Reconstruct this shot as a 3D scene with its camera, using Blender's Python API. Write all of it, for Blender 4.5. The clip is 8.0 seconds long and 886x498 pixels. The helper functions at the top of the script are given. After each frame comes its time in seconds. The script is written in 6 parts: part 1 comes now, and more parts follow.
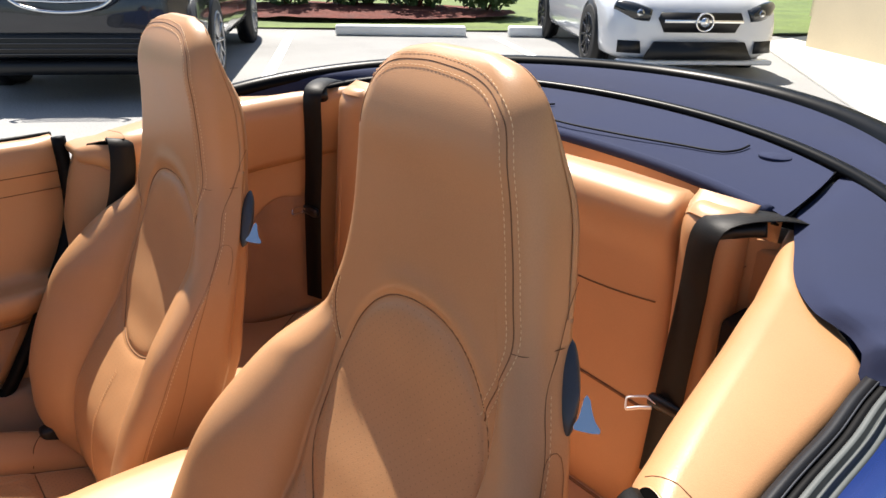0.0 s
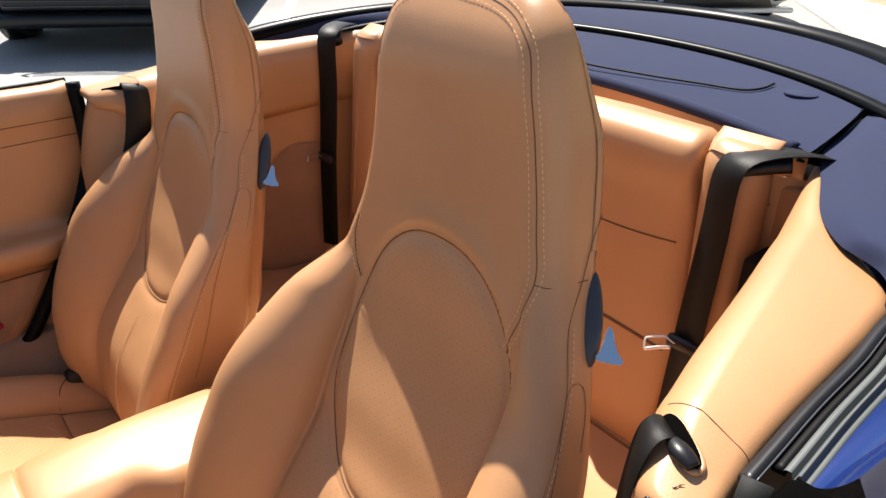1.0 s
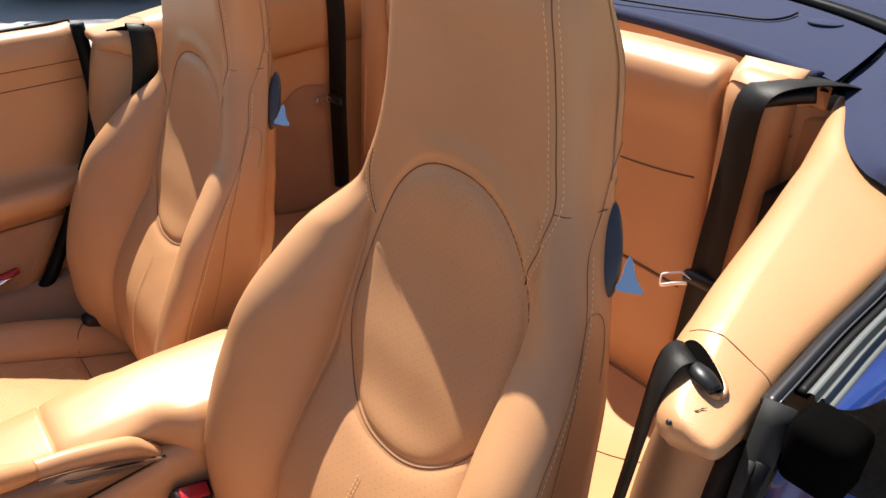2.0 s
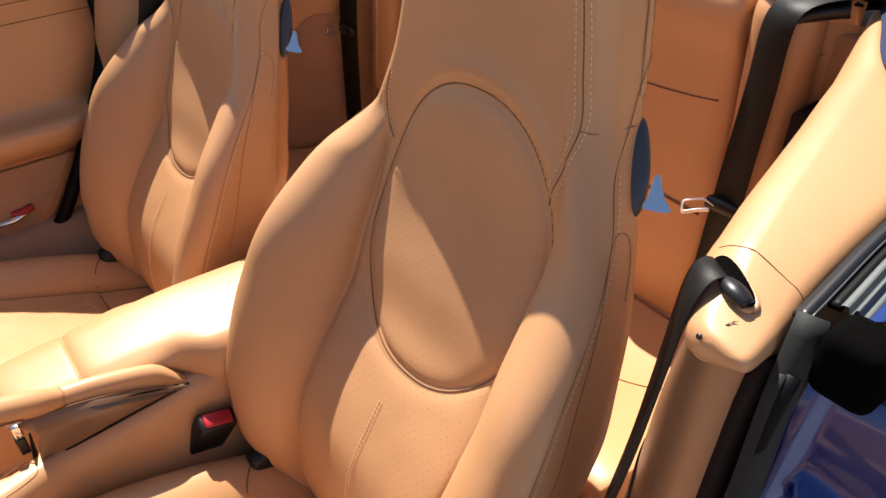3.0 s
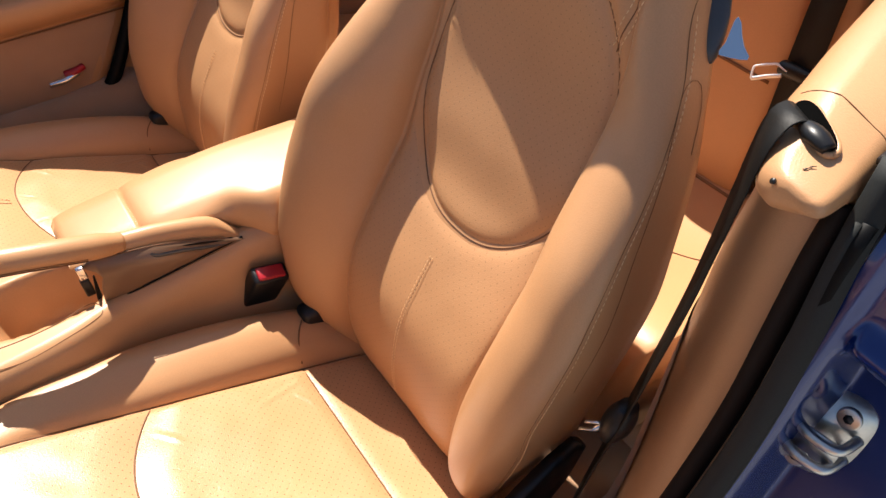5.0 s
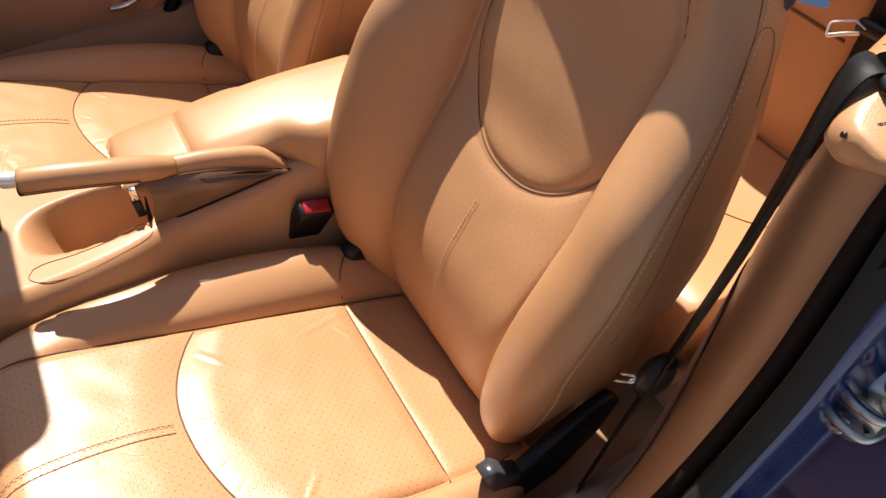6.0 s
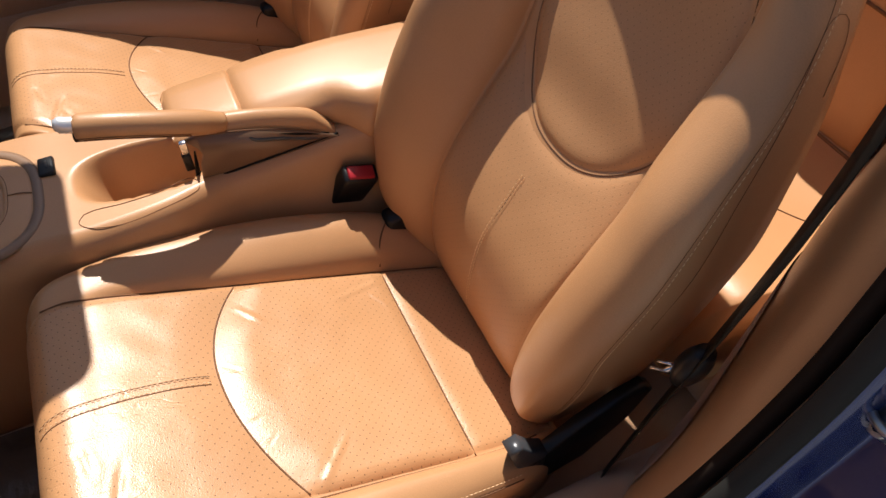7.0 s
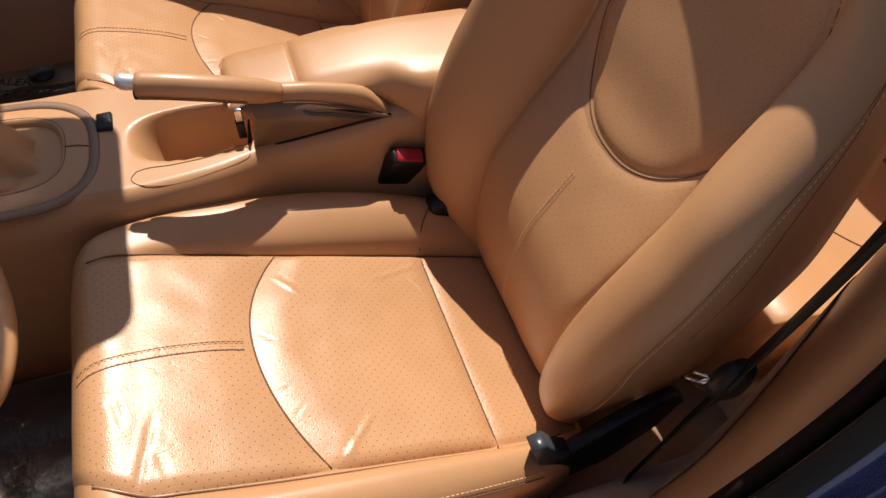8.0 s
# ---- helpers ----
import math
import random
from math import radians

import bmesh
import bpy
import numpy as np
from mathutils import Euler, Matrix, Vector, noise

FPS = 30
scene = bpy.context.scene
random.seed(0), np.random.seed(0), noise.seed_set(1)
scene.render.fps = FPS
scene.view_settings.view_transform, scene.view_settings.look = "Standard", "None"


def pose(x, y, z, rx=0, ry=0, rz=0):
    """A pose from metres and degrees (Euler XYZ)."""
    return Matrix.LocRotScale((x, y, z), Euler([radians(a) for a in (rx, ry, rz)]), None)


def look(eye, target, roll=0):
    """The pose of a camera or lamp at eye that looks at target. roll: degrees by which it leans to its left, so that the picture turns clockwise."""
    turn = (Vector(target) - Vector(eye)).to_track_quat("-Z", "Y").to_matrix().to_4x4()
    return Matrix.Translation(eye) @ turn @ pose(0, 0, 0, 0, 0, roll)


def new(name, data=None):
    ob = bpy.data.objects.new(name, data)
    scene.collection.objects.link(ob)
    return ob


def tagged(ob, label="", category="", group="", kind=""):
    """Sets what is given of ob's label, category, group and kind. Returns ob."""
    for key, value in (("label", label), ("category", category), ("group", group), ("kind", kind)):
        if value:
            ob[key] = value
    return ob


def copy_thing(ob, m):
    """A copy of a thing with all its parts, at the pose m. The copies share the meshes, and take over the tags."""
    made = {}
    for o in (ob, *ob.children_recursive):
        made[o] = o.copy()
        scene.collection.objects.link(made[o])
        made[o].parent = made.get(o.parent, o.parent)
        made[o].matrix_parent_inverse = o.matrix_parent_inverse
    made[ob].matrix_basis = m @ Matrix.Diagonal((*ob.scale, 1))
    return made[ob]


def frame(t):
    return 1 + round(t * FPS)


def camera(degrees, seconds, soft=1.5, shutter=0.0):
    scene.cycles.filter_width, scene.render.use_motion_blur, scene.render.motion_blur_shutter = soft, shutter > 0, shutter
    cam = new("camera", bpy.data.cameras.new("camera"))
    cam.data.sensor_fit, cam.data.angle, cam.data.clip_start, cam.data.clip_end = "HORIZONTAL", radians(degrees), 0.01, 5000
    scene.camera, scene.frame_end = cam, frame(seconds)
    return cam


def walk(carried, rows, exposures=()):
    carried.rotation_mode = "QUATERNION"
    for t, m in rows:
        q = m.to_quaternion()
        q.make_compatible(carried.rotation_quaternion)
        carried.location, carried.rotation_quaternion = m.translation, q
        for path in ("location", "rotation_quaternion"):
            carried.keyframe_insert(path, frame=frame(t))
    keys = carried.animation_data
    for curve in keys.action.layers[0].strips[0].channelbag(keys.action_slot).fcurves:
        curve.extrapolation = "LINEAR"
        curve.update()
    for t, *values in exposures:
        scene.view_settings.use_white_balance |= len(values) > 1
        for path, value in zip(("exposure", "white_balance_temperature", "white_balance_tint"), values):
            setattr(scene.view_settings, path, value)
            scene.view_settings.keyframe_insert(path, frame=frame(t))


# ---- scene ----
cam = camera(63.60, 8.0)
# seconds, eye x y z, yaw, pitch, roll
ROWS = [
    (0.0, 0.8991, -0.4615, 1.2800, 49.738, -23.589, -0.953),
    (0.5, 0.8983, -0.4682, 1.2674, 50.255, -25.341, -0.591),
    (1.0, 0.8978, -0.4727, 1.2558, 50.567, -27.086, -0.362),
    (1.5, 0.8970, -0.4758, 1.2456, 50.784, -29.013, -0.025),
    (3.0, 0.8869, -0.4933, 1.2096, 51.285, -35.583, 1.192),
    (3.5, 0.8866, -0.4984, 1.1965, 51.797, -38.081, 1.270),
    (4.0, 0.8873, -0.5062, 1.1865, 52.590, -40.255, 1.312),
    (4.5, 0.8890, -0.5132, 1.1777, 53.270, -42.142, 1.653),
    (6.0, 0.8952, -0.5242, 1.1541, 60.139, -47.635, 1.511),
    (6.5, 0.8926, -0.5277, 1.1506, 62.601, -48.612, 1.131),
    (7.0, 0.8948, -0.5323, 1.1469, 65.126, -49.248, 0.892),
    (7.5, 0.8947, -0.5375, 1.1410, 68.491, -49.793, 0.166),
    (8.0, 0.8936, -0.5411, 1.1398, 71.081, -49.834, -0.514),
]
walk(cam, [(t, pose(x, y, z, 90 + pitch, roll, yaw)) for t, x, y, z, yaw, pitch, roll in ROWS], exposures=[(0.0, 1.12), (1.5, 1.2), (3.5, 1.26), (4.5, 1.2), (6.0, 0.82), (8.0, 0.24)])

# ---- light ----
SUN_EL, SUN_AZ = 57.0, -68.7   # degrees up; compass turn of the sun from +y towards +x
world = bpy.data.worlds.new("world")
scene.world = world
world.use_nodes = True
wn = world.node_tree.nodes
sky = wn.new("ShaderNodeTexSky")
sky.sky_type, sky.sun_disc = "NISHITA", False
sky.sun_elevation, sky.sun_rotation = radians(SUN_EL), radians(SUN_AZ)
world.node_tree.links.new(sky.outputs[0], wn["Background"].inputs[0])
wn["Background"].inputs[1].default_value = 0.068
sun = new("sun", bpy.data.lights.new("sun", "SUN"))
sun.data.energy, sun.data.angle, sun.data.color = 5.0, radians(0.5), (1.0, 0.93, 0.84)
SUN_WAY = Vector((math.sin(radians(SUN_AZ)) * math.cos(radians(SUN_EL)), math.cos(radians(SUN_AZ)) * math.cos(radians(SUN_EL)), math.sin(radians(SUN_EL))))
sun.matrix_world = look(SUN_WAY * 30, (0, 0, 0))


# ---- materials ----
def material(name, colour, rough=0.5, metal=0.0, vary=0.12, big=3.0, fine=120.0, bump=0.1, depth=0.001, coat=0.0, cells=0.0, second=None, sheen=0.0, perf=0.0, crease=0.0, shine=0.5, hole=1.0):
    """A surface with variation at two scales, and grain: big and fine are cells to the metre."""
    m = bpy.data.materials.new(name)
    m.use_nodes = True
    n, l = m.node_tree.nodes, m.node_tree.links
    b = n["Principled BSDF"]
    co = n.new("ShaderNodeTexCoord")
    n1, n2 = n.new("ShaderNodeTexNoise"), n.new("ShaderNodeTexNoise")
    for k, s, det in ((n1, big, 4), (n2, fine, 6)):
        k.inputs["Scale"].default_value, k.inputs["Detail"].default_value = s, det
        l.new(co.outputs["Object"], k.inputs["Vector"])
    add = n.new("ShaderNodeMath")
    add.operation = "MULTIPLY_ADD"
    add.inputs[1].default_value, add.inputs[2].default_value = 0.6, 0.2
    l.new(n1.outputs[0], add.inputs[0])
    mixf = n.new("ShaderNodeMath")
    mixf.operation = "MULTIPLY_ADD"
    mixf.inputs[1].default_value = 0.4
    l.new(n2.outputs[0], mixf.inputs[0])
    l.new(add.outputs[0], mixf.inputs[2])
    ramp = n.new("ShaderNodeValToRGB")
    c2 = second or colour
    lo = tuple(max(0.0, c * (1 - vary)) for c in colour)
    hi = tuple(min(1.0, c * (1 + vary)) for c in c2)
    ramp.color_ramp.elements[0].position, ramp.color_ramp.elements[1].position = 0.42, 0.78
    ramp.color_ramp.elements[0].color, ramp.color_ramp.elements[1].color = (*lo, 1), (*hi, 1)
    l.new(mixf.outputs[0], ramp.inputs[0])
    base = ramp.outputs[0]
    rr = n.new("ShaderNodeMapRange")
    rr.inputs[3].default_value, rr.inputs[4].default_value = max(0.02, rough - 0.07), min(1, rough + 0.07)
    l.new(n1.outputs[0], rr.inputs[0])
    l.new(rr.outputs[0], b.inputs["Roughness"])
    b.inputs["Metallic"].default_value = metal
    b.inputs["Coat Weight"].default_value = coat
    b.inputs["Coat Roughness"].default_value = 0.04
    b.inputs["Sheen Weight"].default_value = sheen
    b.inputs["Specular IOR Level"].default_value = shine
    height = n2.outputs[0]
    if cells:
        v = n.new("ShaderNodeTexVoronoi")
        v.feature = "SMOOTH_F1"
        v.inputs["Scale"].default_value = cells
        l.new(co.outputs["Object"], v.inputs["Vector"])
        inv = n.new("ShaderNodeMath")
        inv.operation = "MULTIPLY_ADD"
        inv.inputs[1].default_value = -0.8
        l.new(v.outputs["Distance"], inv.inputs[0])
        l.new(n2.outputs[0], inv.inputs[2])
        height = inv.outputs[0]
    bm_ = n.new("ShaderNodeBump")
    bm_.inputs["Strength"].default_value, bm_.inputs["Distance"].default_value = bump, depth
    l.new(height, bm_.inputs["Height"])
    if crease:
        # thin folds where a wandering noise crosses its middle, only in some patches
        cr = n.new("ShaderNodeTexNoise")
        cr.inputs["Scale"].default_value, cr.inputs["Detail"].default_value, cr.inputs["Distortion"].default_value = 1.0, 2.0, 0.5
        mp = n.new("ShaderNodeMapping")
        mp.inputs["Rotation"].default_value, mp.inputs["Scale"].default_value = (0.3, 0.2, 0.75), (34.0, 7.0, 20.0)
        l.new(co.outputs["Object"], mp.inputs["Vector"])
        l.new(mp.outputs[0], cr.inputs["Vector"])
        sub_ = n.new("ShaderNodeMath")
        sub_.operation = "SUBTRACT"
        sub_.inputs[1].default_value = 0.5
        l.new(cr.outputs[0], sub_.inputs[0])
        ab = n.new("ShaderNodeMath")
        ab.operation = "ABSOLUTE"
        l.new(sub_.outputs[0], ab.inputs[0])
        band = n.new("ShaderNodeMapRange")
        band.inputs[1].default_value, band.inputs[2].default_value = 0.0, 0.022
        band.inputs[3].default_value, band.inputs[4].default_value = 1.0, 0.0
        l.new(ab.outputs[0], band.inputs[0])
        patch = n.new("ShaderNodeMapRange")
        patch.inputs[1].default_value, patch.inputs[2].default_value = 0.48, 0.66
        l.new(n1.outputs[0], patch.inputs[0])
        mk = n.new("ShaderNodeMath")
        mk.operation = "MULTIPLY"
        l.new(band.outputs[0], mk.inputs[0])
        l.new(patch.outputs[0], mk.inputs[1])
        b2 = n.new("ShaderNodeBump")
        b2.invert = True
        b2.inputs["Strength"].default_value, b2.inputs["Distance"].default_value = crease, 0.0016
        l.new(mk.outputs[0], b2.inputs["Height"])
        l.new(b2.outputs[0], bm_.inputs["Normal"])
        wear = n.new("ShaderNodeMixRGB")
        wear.inputs[2].default_value = (*(min(1.0, c * 1.35 + 0.03) for c in colour), 1)
        wf = n.new("ShaderNodeMath")
        wf.operation = "MULTIPLY"
        wf.inputs[1].default_value = 0.45 * crease
        l.new(mk.outputs[0], wf.inputs[0])
        l.new(wf.outputs[0], wear.inputs[0])
        l.new(base, wear.inputs[1])
        base = wear.outputs[0]
    l.new(bm_.outputs[0], b.inputs["Normal"])
    if perf:
        uv = n.new("ShaderNodeUVMap")
        dots = []
        for off in (0.0, 0.5):
            sc = n.new("ShaderNodeVectorMath")
            sc.operation = "MULTIPLY_ADD"
            sc.inputs[1].default_value, sc.inputs[2].default_value = (1 / perf,) * 3, (off, off, 0)
            l.new(uv.outputs[0], sc.inputs[0])
            fr = n.new("ShaderNodeVectorMath")
            fr.operation = "FRACTION"
            l.new(sc.outputs[0], fr.inputs[0])
            sb = n.new("ShaderNodeVectorMath")
            sb.operation = "SUBTRACT"
            sb.inputs[1].default_value = (0.5, 0.5, 0)
            l.new(fr.outputs[0], sb.inputs[0])
            ln = n.new("ShaderNodeVectorMath")
            ln.operation = "LENGTH"
            l.new(sb.outputs[0], ln.inputs[0])
            lt = n.new("ShaderNodeMath")
            lt.operation = "LESS_THAN"
            lt.inputs[1].default_value = 0.00078 / perf
            l.new(ln.outputs["Value"], lt.inputs[0])
            dots.append(lt.outputs[0])
        mx = n.new("ShaderNodeMath")
        mx.operation = "MAXIMUM"
        l.new(dots[0], mx.inputs[0])
        l.new(dots[1], mx.inputs[1])
        mc = n.new("ShaderNodeMixRGB")
        mc.inputs[2].default_value = (0.075, 0.037, 0.018, 1)
        hf = n.new("ShaderNodeMath")
        hf.operation = "MULTIPLY"
        hf.inputs[1].default_value = hole
        l.new(mx.outputs[0], hf.inputs[0])
        l.new(hf.outputs[0], mc.inputs[0])
        l.new(base, mc.inputs[1])
        base = mc.outputs[0]
    l.new(base, b.inputs["Base Color"])
    return m


TAN = (0.458, 0.240, 0.112)
LEATHER = material("tan_leather", TAN, 0.38, 0, 0.12, 5, 700, 0.22, 0.0006, cells=760)
LEATHER_PERF = material("perforated_leather", (0.462, 0.243, 0.115), 0.31, 0, 0.12, 6, 700, 0.30, 0.0006, cells=760, perf=0.0125, crease=0.16, hole=0.75)
LEATHER_FINE = material("fine_perforated_leather", TAN, 0.44, 0, 0.12, 6, 700, 0.30, 0.0006, cells=760, perf=0.0125, hole=0.35)
SEAM = material("seam_shadow", (0.17, 0.080, 0.035), 0.85, 0, 0.1)
THREAD = material("tan_thread", (0.74, 0.52, 0.30), 0.7, 0, 0.1)
CARPET = material("tan_carpet", (0.40, 0.225, 0.125), 0.95, 0, 0.2, 8, 900, 0.8, 0.003, sheen=0.3)
PLASTIC = material("black_plastic", (0.008, 0.008, 0.009), 0.38, 0, 0.2, 10, 900, 0.2, 0.0004, shine=0.35)
RUBBER = material("black_rubber", (0.0022, 0.0022, 0.0026), 0.5, 0, 0.2, 10, 500, 0.15, 0.0004, shine=0.13)
FELT = material("brown_black_felt", (0.018, 0.012, 0.009), 0.9, 0, 0.2, 10, 700, 0.4, 0.0006, shine=0.1)
DEEP_BLACK = material("deep_black_foam_and_slot", (0.0012, 0.0011, 0.0010), 0.9, 0, 0.2, 10, 500, 0.2, 0.0006, shine=0.03)
GREY_RUBBER = material("grey_black_rubber", (0.016, 0.017, 0.016), 0.7, 0, 0.2, 10, 500, 0.2, 0.0006, shine=0.3)
WEBBING = material("belt_webbing", (0.006, 0.005, 0.004), 0.5, 0, 0.2, 20, 900, 0.5, 0.0006, shine=0.22)
SEAL = material("soft_black_seal", (0.0016, 0.0016, 0.0018), 0.32, 0, 0.2, 10, 500, 0.10, 0.0004, shine=0.08)
TAUPE = material("brown_grey_plastic", (0.22, 0.132, 0.080), 0.34, 0, 0.1, 12, 600, 0.15, 0.0003)
GREY_PLASTIC = material("grey_satin_plastic", (0.055, 0.058, 0.066), 0.32, 0.3, 0.1, 12, 600, 0.1, 0.0003)
CHROME = material("satin_chrome", (0.72, 0.73, 0.75), 0.16, 1.0, 0.05, 10, 400, 0.05, 0.0002)
BRIGHT = material("bright_nickel", (0.86, 0.86, 0.86), 0.30, 0.6, 0.04, 10, 400, 0.05, 0.0002)
WINDOW_GREY = material("grey_channel_rubber", (0.085, 0.094, 0.092), 0.5, 0, 0.15, 20, 500, 0.15, 0.0004, shine=0.4)
STEEL = material("zinc_steel", (0.58, 0.57, 0.54), 0.34, 1.0, 0.1, 30, 300, 0.2, 0.0004)
RED = material("red_plastic", (0.35, 0.012, 0.02), 0.35, 0, 0.1, 20, 300, 0.1, 0.0003)
CANVAS = material("dark_blue_canvas", (0.020, 0.026, 0.060), 0.9, 0, 0.14, 6, 1400, 0.6, 0.0008, shine=0.25)
BLUE_PAINT = material("dark_blue_paint", (0.003, 0.020, 0.13), 0.22, 0.35, 0.05, 4, 11, 0.10, 0.006, coat=0.6)
ASPHALT = material("asphalt", (0.17, 0.17, 0.168), 0.9, 0, 0.25, 0.5, 60, 0.6, 0.006, second=(0.25, 0.25, 0.245))
CONCRETE = material("pale_concrete", (0.55, 0.54, 0.50), 0.85, 0, 0.12, 0.8, 40, 0.3, 0.004)
LINE_PAINT = material("white_line_paint", (0.74, 0.75, 0.74), 0.7, 0, 0.08, 3, 60, 0.3, 0.002)
GRASS = material("grass", (0.045, 0.085, 0.014), 0.8, 0, 0.3, 1.5, 30, 0.8, 0.03, second=(0.10, 0.145, 0.03))
MULCH = material("red_mulch", (0.10, 0.022, 0.014), 0.9, 0, 0.5, 4, 40, 1.0, 0.03)
LEAF = material("shrub_leaf", (0.022, 0.045, 0.014), 0.55, 0, 0.4, 5, 60, 0.2, 0.002, second=(0.05, 0.09, 0.025))
WHITE_PAINT = material("white_car_paint", (0.62, 0.64, 0.68), 0.25, 0, 0.03, 2, 300, 0.02, 0.0003, coat=1.0)
NIGHT_PAINT = material("midnight_car_paint", (0.006, 0.009, 0.018), 0.25, 0.2, 0.1, 2, 300, 0.02, 0.0003, coat=1.0)
TYRE = material("tyre", (0.018, 0.018, 0.018), 0.8, 0, 0.2, 10, 100, 0.3, 0.002)
RIM = material("wheel_rim", (0.30, 0.30, 0.31), 0.3, 0.9, 0.1, 5, 100, 0.05, 0.0005)
DARK_RIM = material("dark_wheel_rim", (0.05, 0.05, 0.055), 0.3, 0.8, 0.1, 5, 100, 0.05, 0.0005)
DARK_GLASS = material("dark_glass", (0.012, 0.014, 0.016), 0.05, 0, 0.1, 2, 50, 0.0, 0.0001, coat=0.5)
STUCCO = material("cream_stucco", (0.62, 0.53, 0.37), 0.9, 0, 0.06, 1.5, 60, 0.4, 0.004)
FILM = material("protective_film", (0.085, 0.062, 0.048), 0.25, 0, 0.2, 5, 40, 0.8, 0.004)
INK = material("black_ink", (0.012, 0.012, 0.012), 0.4, 0, 0.1)


# ---- mesh tools ----
def splined(rows, t):
    """Smooth values between rows (key, v1, v2 ...) at key t."""
    rows = list(rows)
    if t <= rows[0][0]:
        return list(rows[0][1:])
    if t >= rows[-1][0]:
        return list(rows[-1][1:])
    i = max(k for k in range(len(rows) - 1) if rows[k][0] <= t)
    a, b = rows[i], rows[i + 1]
    p, q = rows[max(i - 1, 0)], rows[min(i + 2, len(rows) - 1)]
    h = b[0] - a[0]
    u = (t - a[0]) / h
    out = []
    for k in range(1, len(a)):
        m0 = (b[k] - p[k]) / (b[0] - p[0]) * h if b[0] != p[0] else 0
        m1 = (q[k] - a[k]) / (q[0] - a[0]) * h if q[0] != a[0] else 0
        out.append((2 * u ** 3 - 3 * u ** 2 + 1) * a[k] + (u ** 3 - 2 * u ** 2 + u) * m0 + (3 * u ** 2 - 2 * u ** 3) * b[k] + (u ** 3 - u ** 2) * m1)
    return out


def curve(points, n):
    """n + 1 points on a smooth line through the given ones, at even lengths."""
    pts = [Vector(p) for p in points]
    run = [0.0]
    for a, b in zip(pts, pts[1:]):
        run.append(run[-1] + max((b - a).length, 1e-6))
    rows = [(s, *p) for s, p in zip(run, pts)]
    return [Vector(splined(rows, run[-1] * k / n)) for k in range(n + 1)]


def smooth01(t):
    t = min(1.0, max(0.0, t))
    return t * t * (3 - 2 * t)


def where(ob):
    v = Vector(ob.location)
    while ob.parent:
        ob = ob.parent
        v += Vector(ob.location)
    return v


def thing(name, place, label, category, group="", kind=""):
    ob = new(name)
    ob.empty_display_size = 0.1
    ob.location = place
    return tagged(ob, label, category, group, kind)


def part(name, bm, mat, parent=None, label="", flat=False):
    """One mesh object, built in world places, under a thing or a part."""
    off = where(parent) if parent else Vector()
    me = bpy.data.meshes.new(name)
    bmesh.ops.recalc_face_normals(bm, faces=bm.faces)
    bm.to_mesh(me)
    bm.free()
    me.transform(Matrix.Translation(-off))
    me.materials.append(mat)
    if not flat:
        me.shade_smooth()
    ob = new(name, me)
    if parent:
        ob.parent = parent
    if label:
        ob["label"] = label
    return ob


def alone(name, bm, mat, label, category, group="", kind="", flat=False):
    """A thing of one mesh, with its origin at the middle of its base."""
    bmesh.ops.recalc_face_normals(bm, faces=bm.faces)
    lo = [min(v.co[k] for v in bm.verts) for k in range(3)]
    hi = [max(v.co[k] for v in bm.verts) for k in range(3)]
    at = Vector(((lo[0] + hi[0]) / 2, (lo[1] + hi[1]) / 2, lo[2]))
    me = bpy.data.meshes.new(name)
    bm.to_mesh(me)
    bm.free()
    me.transform(Matrix.Translation(-at))
    me.materials.append(mat)
    if not flat:
        me.shade_smooth()
    ob = new(name, me)
    ob.location = at
    return tagged(ob, label, category, group, kind)


def grid(fn, nu, nv, u0=0.0, u1=1.0, v0=0.0, v1=1.0, bm=None, uvs=None, close_u=False):
    """A sheet of nu x nv faces from fn(u, v)."""
    bm = bm or bmesh.new()
    lay = bm.loops.layers.uv.verify() if uvs else None
    vs, par = [], {}
    for j in range(nv + 1):
        row = []
        for i in range(nu if close_u else nu + 1):
            u, v = u0 + (u1 - u0) * i / nu, v0 + (v1 - v0) * j / nv
            w = bm.verts.new(fn(u, v))
            par[w] = (u, v)
            row.append(w)
        vs.append(row)
    for j in range(nv):
        for i in range(nu):
            k = (i + 1) % len(vs[j])
            f = bm.faces.new((vs[j][i], vs[j][k], vs[j + 1][k], vs[j + 1][i]))
            if lay:
                for lp in f.loops:
                    lp[lay].uv = uvs(*par[lp.vert])
    return bm


def loft(rings, caps=True, bm=None):
    """A skin over closed rings of the same number of points."""
    bm = bm or bmesh.new()
    vs = [[bm.verts.new(p) for p in r] for r in rings]
    for a, b in zip(vs, vs[1:]):
        n = len(a)
        for i in range(n):
            bm.faces.new((a[i], a[(i + 1) % n], b[(i + 1) % n], b[i]))
    if caps:
        for r in (vs[0], vs[-1]):
            c = bm.verts.new(sum((v.co for v in r), Vector()) / len(r))
            for i in range(len(r)):
                bm.faces.new((r[i], r[(i + 1) % len(r)], c))
    return bm


def frames_on(pts):
    out = []
    up = None
    for i, p in enumerate(pts):
        d = (pts[min(i + 1, len(pts) - 1)] - pts[max(i - 1, 0)]).normalized()
        if up is None:
            up = Vector((0, 0, 1)) if abs(d.z) < 0.9 else Vector((1, 0, 0))
        side = d.cross(up)
        if side.length < 1e-5:
            side = d.orthogonal()
        side.normalize()
        up = side.cross(d).normalized()
        out.append((p, d, side, up))
    return out


